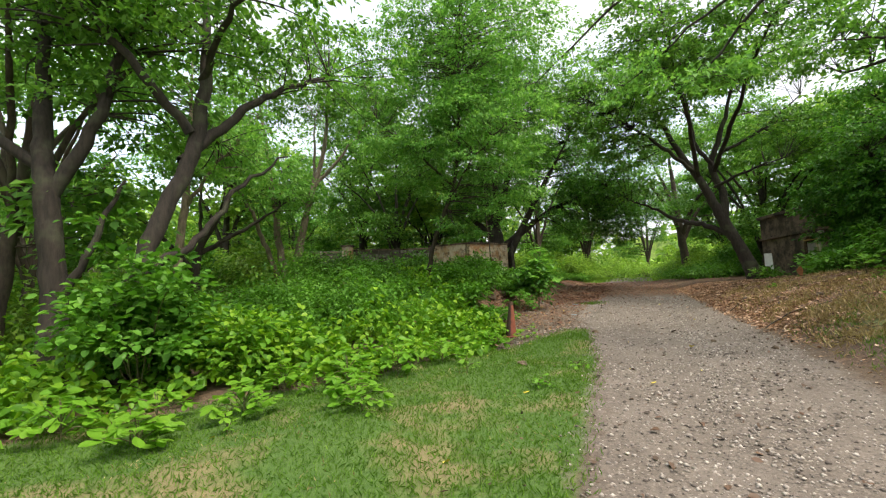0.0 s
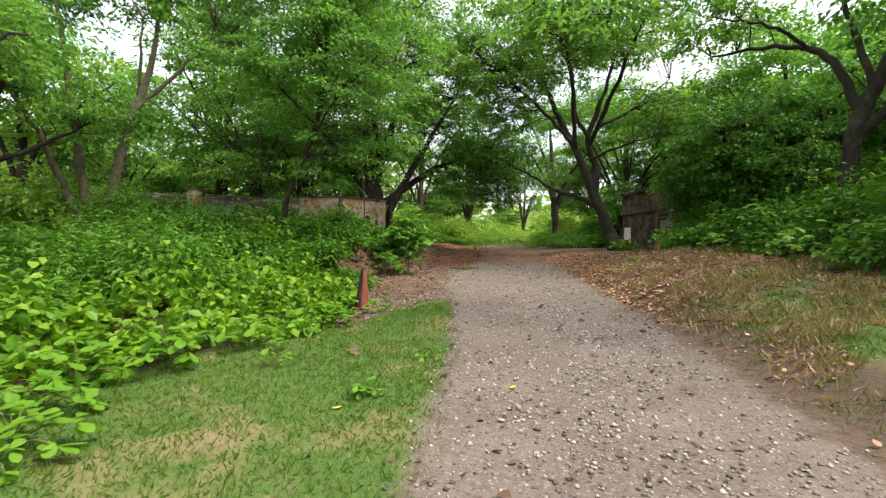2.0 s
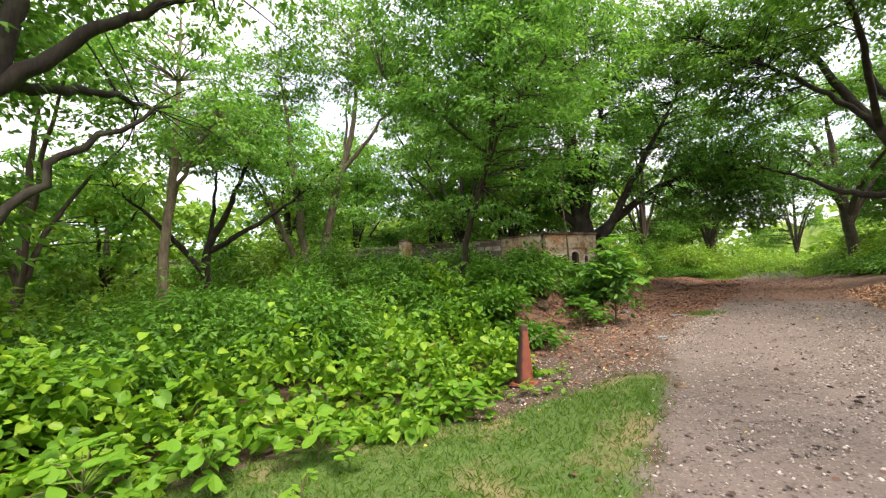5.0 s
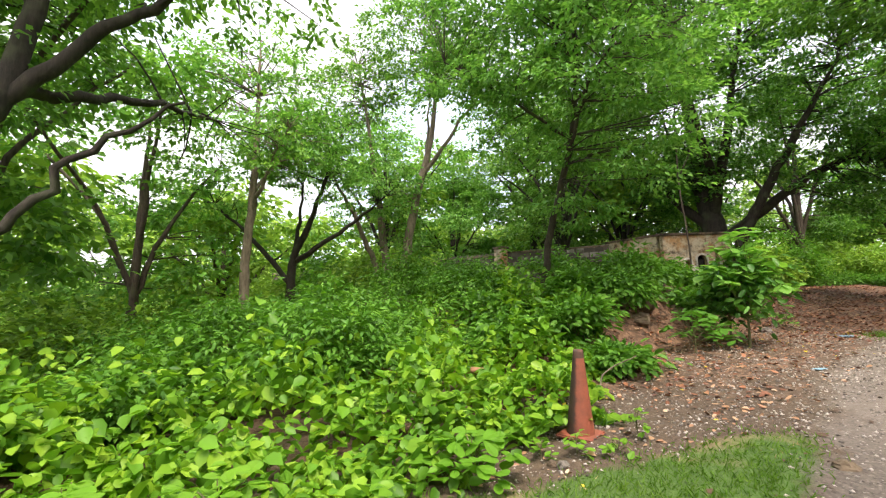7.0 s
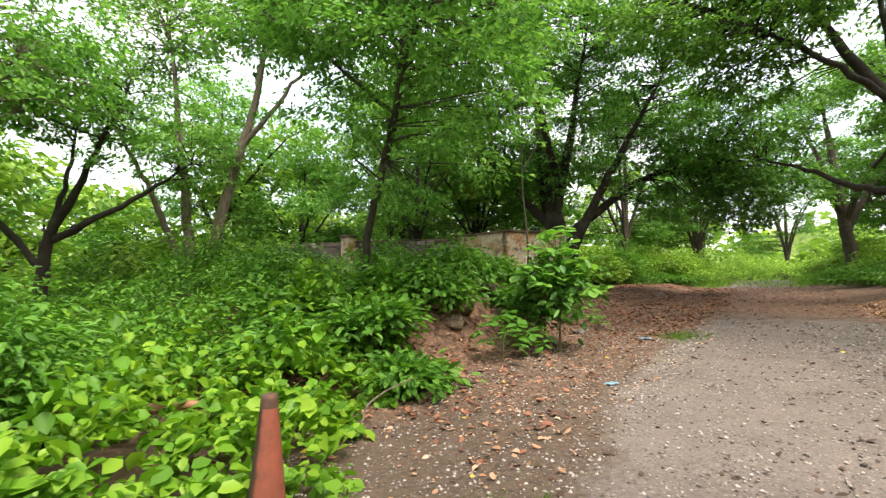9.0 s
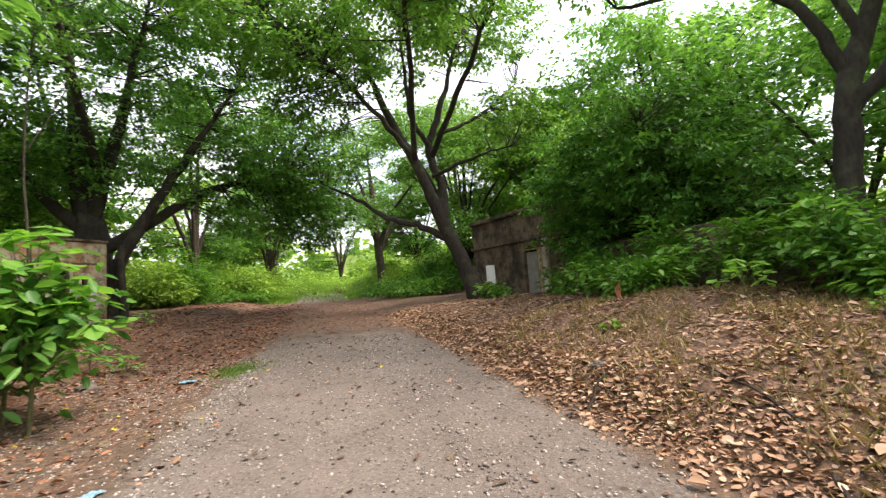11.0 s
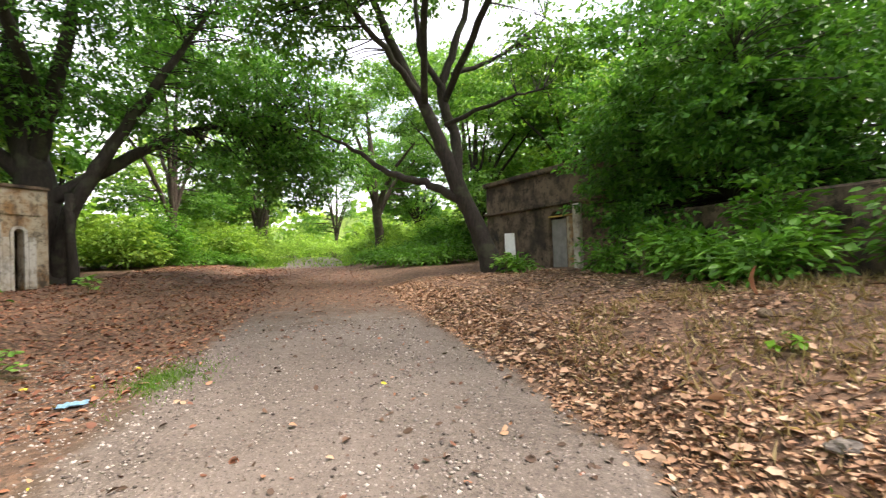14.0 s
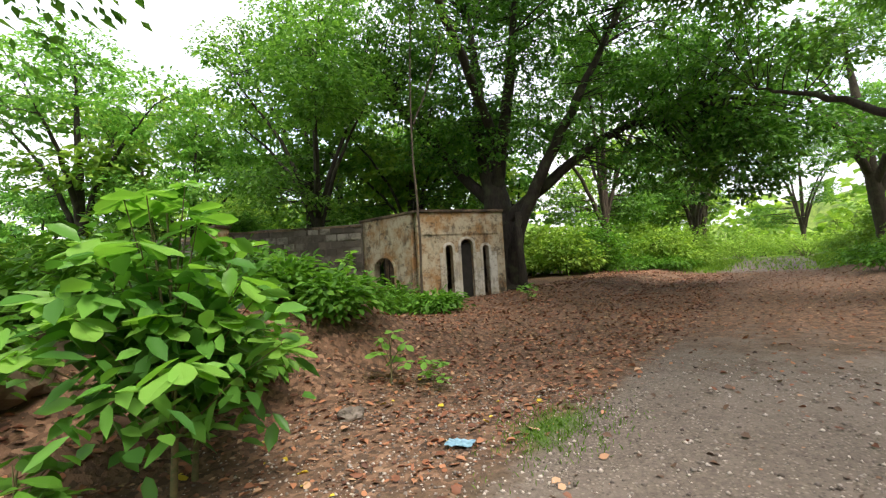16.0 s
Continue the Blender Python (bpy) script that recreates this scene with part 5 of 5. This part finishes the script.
# thickets under the trees of the wood: four kinds, repeated
thickets = [shrub("thicket", lb, on_ground(*xy), rad, h, n, 40, lf, mt, "bush", "thickets of the wood", 8, False, sp, 0.3)
            for lb, xy, rad, h, n, lf, mt, sp in [
                ("tall light-green thicket under the trees", (-19.5, 28.5), 2.2, 3.0, 90, (0.26, 0.13), SUNLIT_FAR_LEAF, 0.5),
                ("tall mid-green thicket under the trees", (14.0, 31.0), 2.0, 3.4, 90, (0.24, 0.12), SHRUB, 0.5),
                ("dark dense bush under the trees", (-14.6, 31.2), 1.7, 3.4, 90, (0.2, 0.11), DARK_LEAF, 0.42),
                ("low light-green thicket in the undergrowth", (-19.0, 11.5), 2.4, 2.0, 90, (0.24, 0.12), SUNLIT_FAR_LEAF, 0.5)]]
r = random.Random(12)
for kind_of, size, belt in [
        (0, 1.0, [(-23.0, 27.0), (-27.5, 25.5), (-31.0, 22.0), (-17.0, 31.5), (-25.0, 31.5), (-34.0, 27.0), (-20.5, 36.0), (-28.0, 38.0), (-14.0, 38.5), (-10.5, 42.0), (12.5, 42.0), (16.0, 46.0), (8.6, 49.0), (-9.5, 49.0), (-13.0, 44.6), (-6.4, 47.6), (-6.0, 51.5), (-8.6, 53.5), (6.6, 53.0), (5.6, 58.0), (-6.8, 58.5), (9.2, 54.5), (-17.0, 46.0)]),
        (1, 1.0, [(12.4, 27.5), (13.5, 22.5), (12.6, 17.0), (13.0, 12.5), (16.5, 26.0), (17.5, 19.0), (17.5, 14.0), (12.8, 8.0), (18.0, 8.5), (15.5, 36.0), (9.0, 41.5), (-9.4, 43.6), (-11.6, 48.5), (7.4, 44.5), (-24.0, 5.5), (-21.5, 16.5)]),
        (2, 1.0, [(-17.2, 29.4), (-26.4, 29.2), (-22.0, 39.5), (12.2, 36.0), (11.6, 20.6), (18.5, 31.0), (-27.5, 11.0)]),
        (3, 1.1, [(-21.5, 8.6), (-17.6, 5.6), (-22.6, 12.6), (-16.0, 2.0), (-20.5, 2.6), (-25.5, 17.0), (-17.0, 17.0), (-20.0, 20.4), (-24.0, 19.6), (-29.0, 7.0), (-13.5, 6.8), (-29.5, 14.5)])]:
    for x, y in belt:
        copy_thing(thickets[kind_of], pose(*on_ground(x, y, 0.05), 0, 0, r.uniform(0, 360)) @ Matrix.Scale(size * r.uniform(0.8, 1.2), 4))

# ---- ground cover, grass, litter and gravel ----
def cover_chance(x, y):
    return sstep(0.0, 0.35, cover_edge(y) + 0.22 * np.sin(2.3 * y) + 0.12 * np.sin(6.1 * y) - x) * sstep(17, 14.5, y) * (0.5 + 0.6 * patches(x, y, 1.6, 3)) * (1 - 0.6 * sstep(2.2, 3.2, cover_edge(y) - x))


at = scatter(74000, -11.5, -2.4, -2.5, 17, cover_chance)
inner = np.clip(cover_edge(at[:, 1]) - at[:, 0], 0, 4)
hill = (0.17 + 0.27 * np.minimum(inner, 2.2)) * (0.1 + 2.3 * patches(at[:, 0], at[:, 1], 2.2, 1) ** 1.7)
at[:, 2] += hill * rng.uniform(0.25, 1.0, len(at)) ** 0.6
s = 0.55 + 0.95 * rng.uniform(0, 1, len(at)) ** 1.4
v, f = leaf_arrays(at, flat_way(len(at), 0.5), tilted_up(len(at), 0.45), 0.135 * s, 0.104 * s, 0.12, 0.3, True)
tagged(mesh_object("creeper_cover", v, f, IVY), "bright green broad-leaved creeper covering the verge", "creeper", kind="stuff")

at = scatter(112000, -7, 0.2, -1.2, 13, lambda x, y: zones(x, y)[1] * (0.45 + 0.75 * patches(x, y, 1.3, 6)) * (x < 0.2))
blades("lawn_grass", at, 0.07, 0.007, GRASS, "short bright green grass beside the track", 0.8)
at = scatter(4500, -6, -0.6, 1.5, 12, lambda x, y: zones(x, y)[1] * (patches(x, y, 1.3, 6) < 0.36))
blades("dry_lawn_grass", at, 0.06, 0.007, DRY_GRASS, "dry patches of grass in the lawn", 1.0)
at = scatter(8000, -3.2, -0.8, 18.8, 22, lambda x, y: zones(x, y)[1])
blades("grass_patch", at, 0.07, 0.008, GRASS, "small patch of grass in the leaf litter")
at = scatter(56000, 2.6, 8, 0, 17, lambda x, y: 0.9 * (patches(x, y, 2.1, 2) > 0.5) * (1 - 0.93 * sstep(9, 13, y)) * sstep(0.1, 0.9, x - road_right(y)))
blades("bank_grass", at, 0.09, 0.008, GRASS, "thin green grass on the bank")
at = scatter(70000, 2.5, 7.5, 0, 20, lambda x, y: 0.8 * (patches(x, y, 1.7, 7) > 0.42) * sstep(0.1, 0.9, x - road_right(y)) * (1 - 0.6 * sstep(11, 15, y)))
blades("dry_grass", at, 0.15, 0.007, DRY_GRASS, "dry straw-coloured grass on the bank", 0.9)
# far grass wears the same leaf colour, lightened for sun
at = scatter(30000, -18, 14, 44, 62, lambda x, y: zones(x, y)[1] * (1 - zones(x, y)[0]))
blades("far_grass", at, 0.25, 0.05, SUNLIT_FAR_LEAF, "sunlit grass beside the far track")

at = scatter(200000, 1.9, 7.5, 9, 30, lambda x, y: (0.07 + 0.6 * patches(x, y, 1.1, 9) ** 2.4 + 0.7 * np.exp(-((x - road_right(y) - 0.5) / 0.45) ** 2)) * sstep(9, 13, y) * sstep(-0.15, 0.3, x - road_right(y)))
fallen("fallen_leaves", at, 0.062, LITTER, "dry brown and buff fallen leaves on the bank")
at = scatter(5200, 1.9, 7.0, 10, 30, lambda x, y: (0.12 + 0.88 * np.exp(-((x - road_right(y) - 0.45) / 0.5) ** 2)) * sstep(10, 13, y) * sstep(-0.15, 0.3, x - road_right(y)))
fallen("fallen_leaves", at, 0.115, litter_material("pale_fallen_leaf", [(0.0, (0.36, 0.20, 0.115)), (0.5, (0.47, 0.29, 0.175)), (1.0, (0.58, 0.42, 0.29))]), "large pale buff fallen leaves along the track")
at = scatter(900, -4.6, -1.6, 9.5, 16, lambda x, y: 0.6 * (1 - zones(x, y)[1]))
fallen("fallen_leaves", at, 0.07, LITTER, "scattered brown leaves on the bare earth beside the creepers")
at = scatter(16000, 2.3, 7.5, 1, 12, lambda x, y: 0.7 * patches(x, y, 1.2, 4) ** 1.5 * sstep(-0.1, 0.8, x - road_right(y)))
fallen("fallen_leaves", at, 0.065, LITTER, "scattered brown leaves on the grassy bank")
at = scatter(46000, -9, -1.6, 12, 44, lambda x, y: (0.4 * sstep(12, 14, y) + 0.45 * np.maximum(sstep(18, 22, y), sstep(-3.6, -4.6, x))) * sstep(-0.2, 0.9, road_left(y) - x + 0.8 * sstep(20, 26, y)))
fallen("fallen_leaves", at, 0.08, LITTER_RED, "reddish-brown fallen leaves under the spreading tree")
at = scatter(14000, -2.5, 2.2, 17, 46, lambda x, y: 0.05 + 0.5 * sstep(21, 28, y))
fallen("fallen_leaves", at, 0.065, LITTER_RED, "reddish fallen leaves strewn on the track")
at = scatter(5500, 2.0, 7.4, 9, 27, lambda x, y: patches(x, y, 1.9, 8) ** 1.4 * sstep(0.1, 0.9, x - road_right(y)))
v, f = leaf_arrays(at + np.array([0, 0, 0.03]), flat_way(len(at), 0.22), tilted_up(len(at), 0.6), rng.uniform(0.08, 0.34, len(at)), rng.uniform(0.006, 0.013, len(at)), 0.3, 0.1)
tagged(mesh_object("twig_litter", v, f, plain_material("dead_twig_bark", (0.06, 0.036, 0.022), (0.24, 0.155, 0.09), 12, island=True)), "thin dead twigs strewn over the leaf litter", "twigs", kind="stuff")
at = scatter(420, -5, 1.8, 2, 22, lambda x, y: 0.09 + 0.9 * (y > 16) * (x < -1.8))
fallen("yellow_leaves", at, 0.085, YELLOW_LEAF, "single bright yellow fallen leaves")
at = scatter(1300, -1.6, 2.6, 1, 24, lambda x, y: 0.8)
fallen("dark_leaves", at, 0.07, litter_material("dark_dead_leaf", [(0, (0.03, 0.02, 0.012)), (1, (0.13, 0.07, 0.04))]), "dark dead leaves on the gravel")

at = scatter(78000, -2.2, 2.8, 0.5, 24, lambda x, y: zones(x, y)[0] * (0.2 + 0.5 * patches(x, y, 1.5, 5) + 0.6 * np.exp(-((x - 0.95 - 0.15 * np.sin(0.9 * y)) / 0.4) ** 2)) * (1.0 - 0.5 * sstep(9, 16, y)))
gravel("gravel_stones", at, 0.012, 0.058, GRAVEL, "small pale gravel stones on the track")
at = scatter(22000, -5.0, -1.4, 9.5, 22, lambda x, y: 0.8 * sstep(-5.0, -3.8, x) * (1 - zones(x, y)[1]))
gravel("gravel_stones", at, 0.010, 0.05, GRAVEL, "loose grit on the earth beside the track")

# ---- single things ----


def traffic_cone(place):
    ob = thing("traffic_cone", place, "faded orange-red traffic cone, dirty top, among creepers", "traffic cone", rz=12)
    ob.matrix_basis = pose(*place, 2, 3, 12)
    bm = bmesh.new()
    box(bm, -0.19, -0.19, 0, 0.19, 0.19, 0.035, 0.012)
    part("base", bm, CONE_RED, ob)
    for nm, z0, z1, mt, lb in (("body", 0.035, 0.79, CONE_RED, ""), ("tip", 0.79, 0.87, CONE_DARK, "blackened broken tip")):
        bm = bmesh.new()
        rad = lambda z: 0.14 - 0.09 * (z / 0.87)
        rings = []
        steps = 10 if nm == "body" else 3
        for i in range(steps + 1):
            z = z0 + (z1 - z0) * i / steps
            rings.append([bm.verts.new((rad(z) * (1 + 0.02 * math.sin(5 * z + k)) * math.cos(k * math.pi / 12), rad(z) * math.sin(k * math.pi / 12), z)) for k in range(24)])
        for p, q in zip(rings, rings[1:]):
            for k in range(24):
                bm.faces.new((p[k], p[(k + 1) % 24], q[(k + 1) % 24], q[k]))
        if nm == "tip":
            bm.faces.new(rings[-1])
        part(nm, bm, mt, ob, lb, True)


traffic_cone((-3.02, 11.0, float(gz(-3.02, 11.0)) - 0.005))


def stone(name, label, place, size, mat, seed, category="stone", flat=0.6, group=""):
    bm = bmesh.new()
    bmesh.ops.create_icosphere(bm, subdivisions=3, radius=1.0)
    for v in bm.verts:
        d = 1 + 0.5 * noise.noise(v.co * 1.1 + Vector((seed, 0, 0))) + 0.22 * noise.noise(v.co * 3.1 + Vector((0, seed, 0)))
        v.co = Vector((v.co.x * d * size, v.co.y * d * size * 0.85, v.co.z * d * size * flat))
    me = bpy.data.meshes.new(name)
    bm.to_mesh(me)
    bm.free()
    me.materials.append(mat)
    ob = new(name, me)
    ob.matrix_basis = pose(place[0], place[1], place[2] + size * flat * 0.35, 0, 0, seed * 57)
    return tagged(ob, label, category, group)


stone("stone", "dark grey stone lying in yellow leaves", on_ground(-3.95, 19.65), 0.15, ROCK, 1)
stone("stone", "grey stone in the short grass", on_ground(-1.9, 7.55), 0.085, RUBBLE, 2)
stone("stone", "pale grey stone beside the traffic cone", on_ground(-2.72, 10.32), 0.06, ROCK, 5)
stone("stone", "pale grey stone beside the traffic cone", on_ground(-2.82, 10.3), 0.05, RUBBLE, 6)
stone("stone", "small grey stone on the leafy bank", on_ground(2.95, 16.2), 0.08, ROCK, 3)
for i, (x, y, s) in enumerate([(0.78, 15.2, 0.04), (2.1, 9.55, 0.06), (1.26, 10.3, 0.05), (-1.05, 11.5, 0.08), (-2.6, 17.0, 0.07), (-3.1, 18.2, 0.06), (4.1, 14.0, 0.09), (4.6, 18.0, 0.08)]):
    stone("stone", "loose pale stone on the ground", on_ground(x, y), s, RUBBLE, 10 + i, group="loose stones")
for i, (x, y, s) in enumerate([(-5.75, 17.1, 0.42), (-6.2, 17.9, 0.5), (-5.85, 16.3, 0.36), (-6.1, 18.8, 0.38)]):
    stone("rubble_stone", "large rough brown rock bedded in the earth bank", on_ground(x, y, 0.16), s, RUBBLE, 70 + i, "stone", 0.7, "stones of the rubble bank")
r = random.Random(3)
for i in range(20):
    y = r.uniform(14.6, 20.2)
    x = -5.15 - r.uniform(0, 1.5)
    stone("rubble_stone", "brown rough stone bedded in the earth bank", on_ground(x, y, 0.06), r.uniform(0.08, 0.22), RUBBLE, 40 + i, "stone", 0.75, "stones of the rubble bank")


def sapling(place, height, label, leaf_len, tufts, seed, spread, tint=BROAD):
    """A young tree: thin stems that end in tufts of big round-ended leaves, each leaf a piece of its own."""
    ob = thing("sapling", place, label, "sapling", "broad-leaved saplings")
    r = random.Random(seed)
    low = 0.5 if height > 1.4 else 0.32
    shapes = []
    for k in range(3):
        bm = bmesh.new()
        prof = [(0.0, 0.02), (0.2, 0.24), (0.45, 0.46), (0.7, 0.52), (0.9, 0.34), (1.0, 0.04)]
        rows = []
        for u, w in prof:
            z = -0.10 * u * u * (1 + 0.5 * k) + 0.02 * math.sin(7 * u + k)
            rows.append([bm.verts.new((u * leaf_len, s * w * leaf_len * 0.62, (z + 0.10 * w * abs(s)) * leaf_len)) for s in (-1, -0.5, 0, 0.5, 1)])
        for p, q in zip(rows, rows[1:]):
            for i in range(4):
                bm.faces.new((p[i], p[i + 1], q[i + 1], q[i]))
        me = bpy.data.meshes.new("leaf")
        bm.to_mesh(me)
        bm.free()
        me.materials.append(tint)
        shapes.append(me)
    stems = []
    girth = min(1.0, height / 1.4)
    for i in range(tufts):
        a = 2.399 * i + r.uniform(-0.4, 0.4)
        h = height * (low + (1 - low) * ((i + 0.5) / tufts)) * r.uniform(0.92, 1.06)
        d = spread * (1.05 - 0.75 * (h / height) ** 2) * r.uniform(0.6, 1.15)
        tip = Vector((d * math.cos(a), d * math.sin(a), h))
        foot = Vector((0, 0, h * 0.45))
        stems.append(tube_arrays(curve_points([(*foot, 0.009 * girth), (*(foot * 0.45 + tip * 0.55 + Vector((0, 0, 0.05))), 0.007), (*tip, 0.004)], 4), 6))
        for k in range(r.randint(6, 8)):
            o = new("leaf", r.choice(shapes))
            o.parent = ob
            s = r.uniform(0.6, 1.15)
            o.matrix_basis = pose(*(tip + Vector((0, 0, r.uniform(-0.05, 0.04)))), r.uniform(-22, 22), r.uniform(-22, 32), 360 * k / 7 + r.uniform(-20, 20)) @ Matrix.Scale(s, 4)
    stems.append(tube_arrays(curve_points([(0, 0, -0.1, 0.03 * girth), (0.03 * girth, 0.02 * girth, height * 0.4, 0.022 * girth), (0, 0, height * 0.95, 0.008 * girth)], 6), 8))
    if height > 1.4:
        # filler leaves in the dark leaf colour paint the shade inside the crown
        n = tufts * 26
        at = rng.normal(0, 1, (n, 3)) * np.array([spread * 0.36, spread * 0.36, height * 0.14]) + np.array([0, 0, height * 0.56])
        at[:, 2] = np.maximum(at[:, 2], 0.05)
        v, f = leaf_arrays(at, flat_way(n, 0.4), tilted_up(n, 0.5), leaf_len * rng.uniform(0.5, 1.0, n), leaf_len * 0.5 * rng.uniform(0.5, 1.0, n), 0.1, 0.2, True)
        tagged(mesh_object("shaded_inner_foliage", v, f, DARK_LEAF, ob), kind="stuff")
    for v, f in stems:
        mesh_object("stem", v, f, STEM, ob, True)
    return ob


sapling(on_ground(-3.68, 17.75), 2.4, "young tree with big pale-green rounded leaves", 0.27, 30, 1, 0.9)
sapling(on_ground(-4.15, 18.1), 1.6, "young tree with big dark-green rounded leaves", 0.24, 18, 2, 0.8, SHRUB)
sapling(on_ground(-4.05, 16.1), 0.85, "low bushy sapling with dark rounded leaves", 0.20, 12, 3, 0.5, SHRUB)
sapling(on_ground(-4.0, 16.95), 0.6, "low bushy sapling with dark rounded leaves", 0.20, 10, 4, 0.5, SHRUB)
sapling(on_ground(-7.4, 22.6), 1.2, "young sapling with green rounded leaves", 0.2, 9, 5, 0.35)
sapling(on_ground(-4.4, 20.75), 0.7, "small green sapling in the leaf litter", 0.17, 6, 6, 0.3)
sapling(on_ground(-3.95, 21.1), 0.35, "small green sapling in the leaf litter", 0.15, 5, 7, 0.25)
sapling(on_ground(-6.3, 28.6), 0.55, "small green sapling before the gatehouse", 0.18, 6, 8, 0.3)
sapling(on_ground(7.0, 16.2), 1.5, "sapling with pale leaves among shrubs", 0.22, 10, 9, 0.6)
sapling(on_ground(6.0, 21.6), 0.9, "sapling with pale leaves before the ruin", 0.2, 9, 12, 0.5)
sapling(on_ground(6.1, 16.9), 0.6, "sapling with pale leaves among shrubs", 0.2, 7, 13, 0.4)
sapling(on_ground(6.3, 13.4), 0.8, "sapling with pale leaves among shrubs", 0.2, 9, 14, 0.5)
sapling(on_ground(6.6, 18.9), 1.0, "sapling with pale leaves among shrubs", 0.2, 8, 10, 0.5)
sapling(on_ground(5.8, 28.0), 0.7, "sapling with pale leaves beside the leaning tree", 0.22, 6, 11, 0.4)
for i, (x, y, h) in enumerate([(-4.6, 5.5, 0.3), (-3.0, 4.4, 0.22), (-4.2, 3.6, 0.3), (-2.7, 7.0, 0.32), (-1.35, 6.2, 0.12), (-5.2, 3.2, 0.4), (-1.0, 7.6, 0.12), (5.2, 19.2, 0.2), (5.6, 14.8, 0.22), (4.6, 11.6, 0.2), (3.9, 17.2, 0.16), (-2.75, 10.55, 0.2), (-3.0, 10.35, 0.16), (-2.55, 11.25, 0.28), (-2.45, 10.75, 0.12)]):
    sapling(on_ground(x, y), h, "small weed with rounded green leaves in the grass", 0.09, 4, 30 + i, 0.16, IVY)


for i, (x, y, h) in enumerate([(-3.95, 6.9, 0.55), (-3.45, 7.7, 0.45), (-4.5, 6.2, 0.5), (-5.0, 5.3, 0.45), (-3.1, 9.6, 0.4), (-3.3, 4.7, 0.3), (-4.5, 4.1, 0.35), (-5.5, 3.7, 0.4), (-3.9, 5.4, 0.3), (-4.9, 3.1, 0.35), (-5.9, 2.9, 0.45)]):
    sapling(on_ground(x, y), h, "broad-leaved bright green weed at the edge of the creepers", 0.17, 10, 60 + i, 0.38, IVY)


def stick(name, label, pts, mat, category="branch"):
    pts = [(x, y, float(gz(x, y)) + dz, rr) for x, y, dz, rr in pts]
    v, f = tube_arrays(curve_points(pts, 6, 0.008), 7, 0.06)
    return tagged(mesh_object(name, v, f, mat, smooth=True), label, category)


stick("log", "reddish fallen log half buried in creepers", [(-6.6, 10.5, 0.42, 0.06), (-5.9, 11.0, 0.45, 0.055), (-5.1, 11.6, 0.42, 0.045)], plain_material("red_wood", (0.22, 0.10, 0.05), (0.36, 0.19, 0.10), 6), "log")
stick("dead_twig", "bare pale bent twig above the creepers", [(-3.9, 12.6, 0.0, 0.014), (-3.85, 12.8, 0.35, 0.012), (-3.6, 13.2, 0.55, 0.006)], BARK_PALE)
stick("dead_branch", "dark dead branch lying on the leaves", [(2.7, 13.3, 0.02, 0.018), (3.3, 14.2, 0.03, 0.015), (3.5, 15.2, 0.02, 0.008)], BARK_DARK)
stick("dead_branch", "thin dead branch lying on the leaves", [(2.5, 12.0, 0.02, 0.014), (3.2, 12.5, 0.04, 0.012), (4.2, 12.7, 0.03, 0.006)], BARK_DARK)
stick("dead_branch", "thin dead branch lying on the leaves", [(2.4, 15.6, 0.02, 0.012), (2.9, 15.9, 0.03, 0.010), (3.6, 15.8, 0.02, 0.006)], BARK_DARK)

board = thing("white_marker", on_ground(6.55, 29.3), "torn white board standing beside the leaning trunk", "sign", rz=-35)
bm = bmesh.new()
outline = [(-0.19, 0.62), (-0.19, 1.32), (0.17, 1.32), (0.2, 0.4), (0.12, 0.42), (0.02, 0.62)]
lo = [bm.verts.new((x, 0, z)) for x, z in outline]
hi = [bm.verts.new((x, 0.02, z)) for x, z in outline]
bm.faces.new(lo)
bm.faces.new(hi[::-1])
for k in range(len(lo)):
    bm.faces.new((lo[k], lo[(k + 1) % len(lo)], hi[(k + 1) % len(lo)], hi[k]))
part("panel", bm, WHITE_PAINT, board)
bm = bmesh.new()
box(bm, 0.13, 0.022, -0.1, 0.17, 0.06, 1.3, 0.005)
part("stake", bm, BARK, board)

scrap = thing("plastic_scrap", on_ground(-2.53, 19.74), "crumpled pale blue plastic scrap on the ground", "litter", rz=20)
for nm, s in (("sheet", 1.0),):
    bm = bmesh.new()
    bmesh.ops.create_grid(bm, x_segments=7, y_segments=5, size=0.5)
    for v in bm.verts:
        v.co = Vector((v.co.x * 0.26 * s, v.co.y * 0.17 * s, 0.035 + 0.03 * noise.noise(v.co * 6)))
    bmesh.ops.solidify(bm, geom=bm.faces[:], thickness=0.004)
    part(nm, bm, TEAL, scrap)
copy_thing(scrap, pose(*on_ground(-2.06, 15.5), 0, 0, 70) @ Matrix.Scale(0.7, 4))

dry = thing("dry_leaf", on_ground(5.0, 18.4), "large dry orange-brown leaf caught among weeds", "leaf", rz=30)
bm = bmesh.new()
rows = []
for u, w in ((0.0, 0.02), (0.25, 0.09), (0.55, 0.13), (0.8, 0.09), (1.0, 0.01)):
    rows.append([bm.verts.new((s * w, 0.05 * math.sin(3 * u) + 0.03 * abs(s), 0.04 + 0.34 * u)) for s in (-1, -0.4, 0.4, 1)])
for p, q in zip(rows, rows[1:]):
    for i in range(3):
        bm.faces.new((p[i], p[i + 1], q[i + 1], q[i]))
bmesh.ops.solidify(bm, geom=bm.faces[:], thickness=0.004)
part("blade", bm, plain_material("dry_orange_leaf", (0.42, 0.19, 0.09), (0.30, 0.12, 0.06), 12), dry)
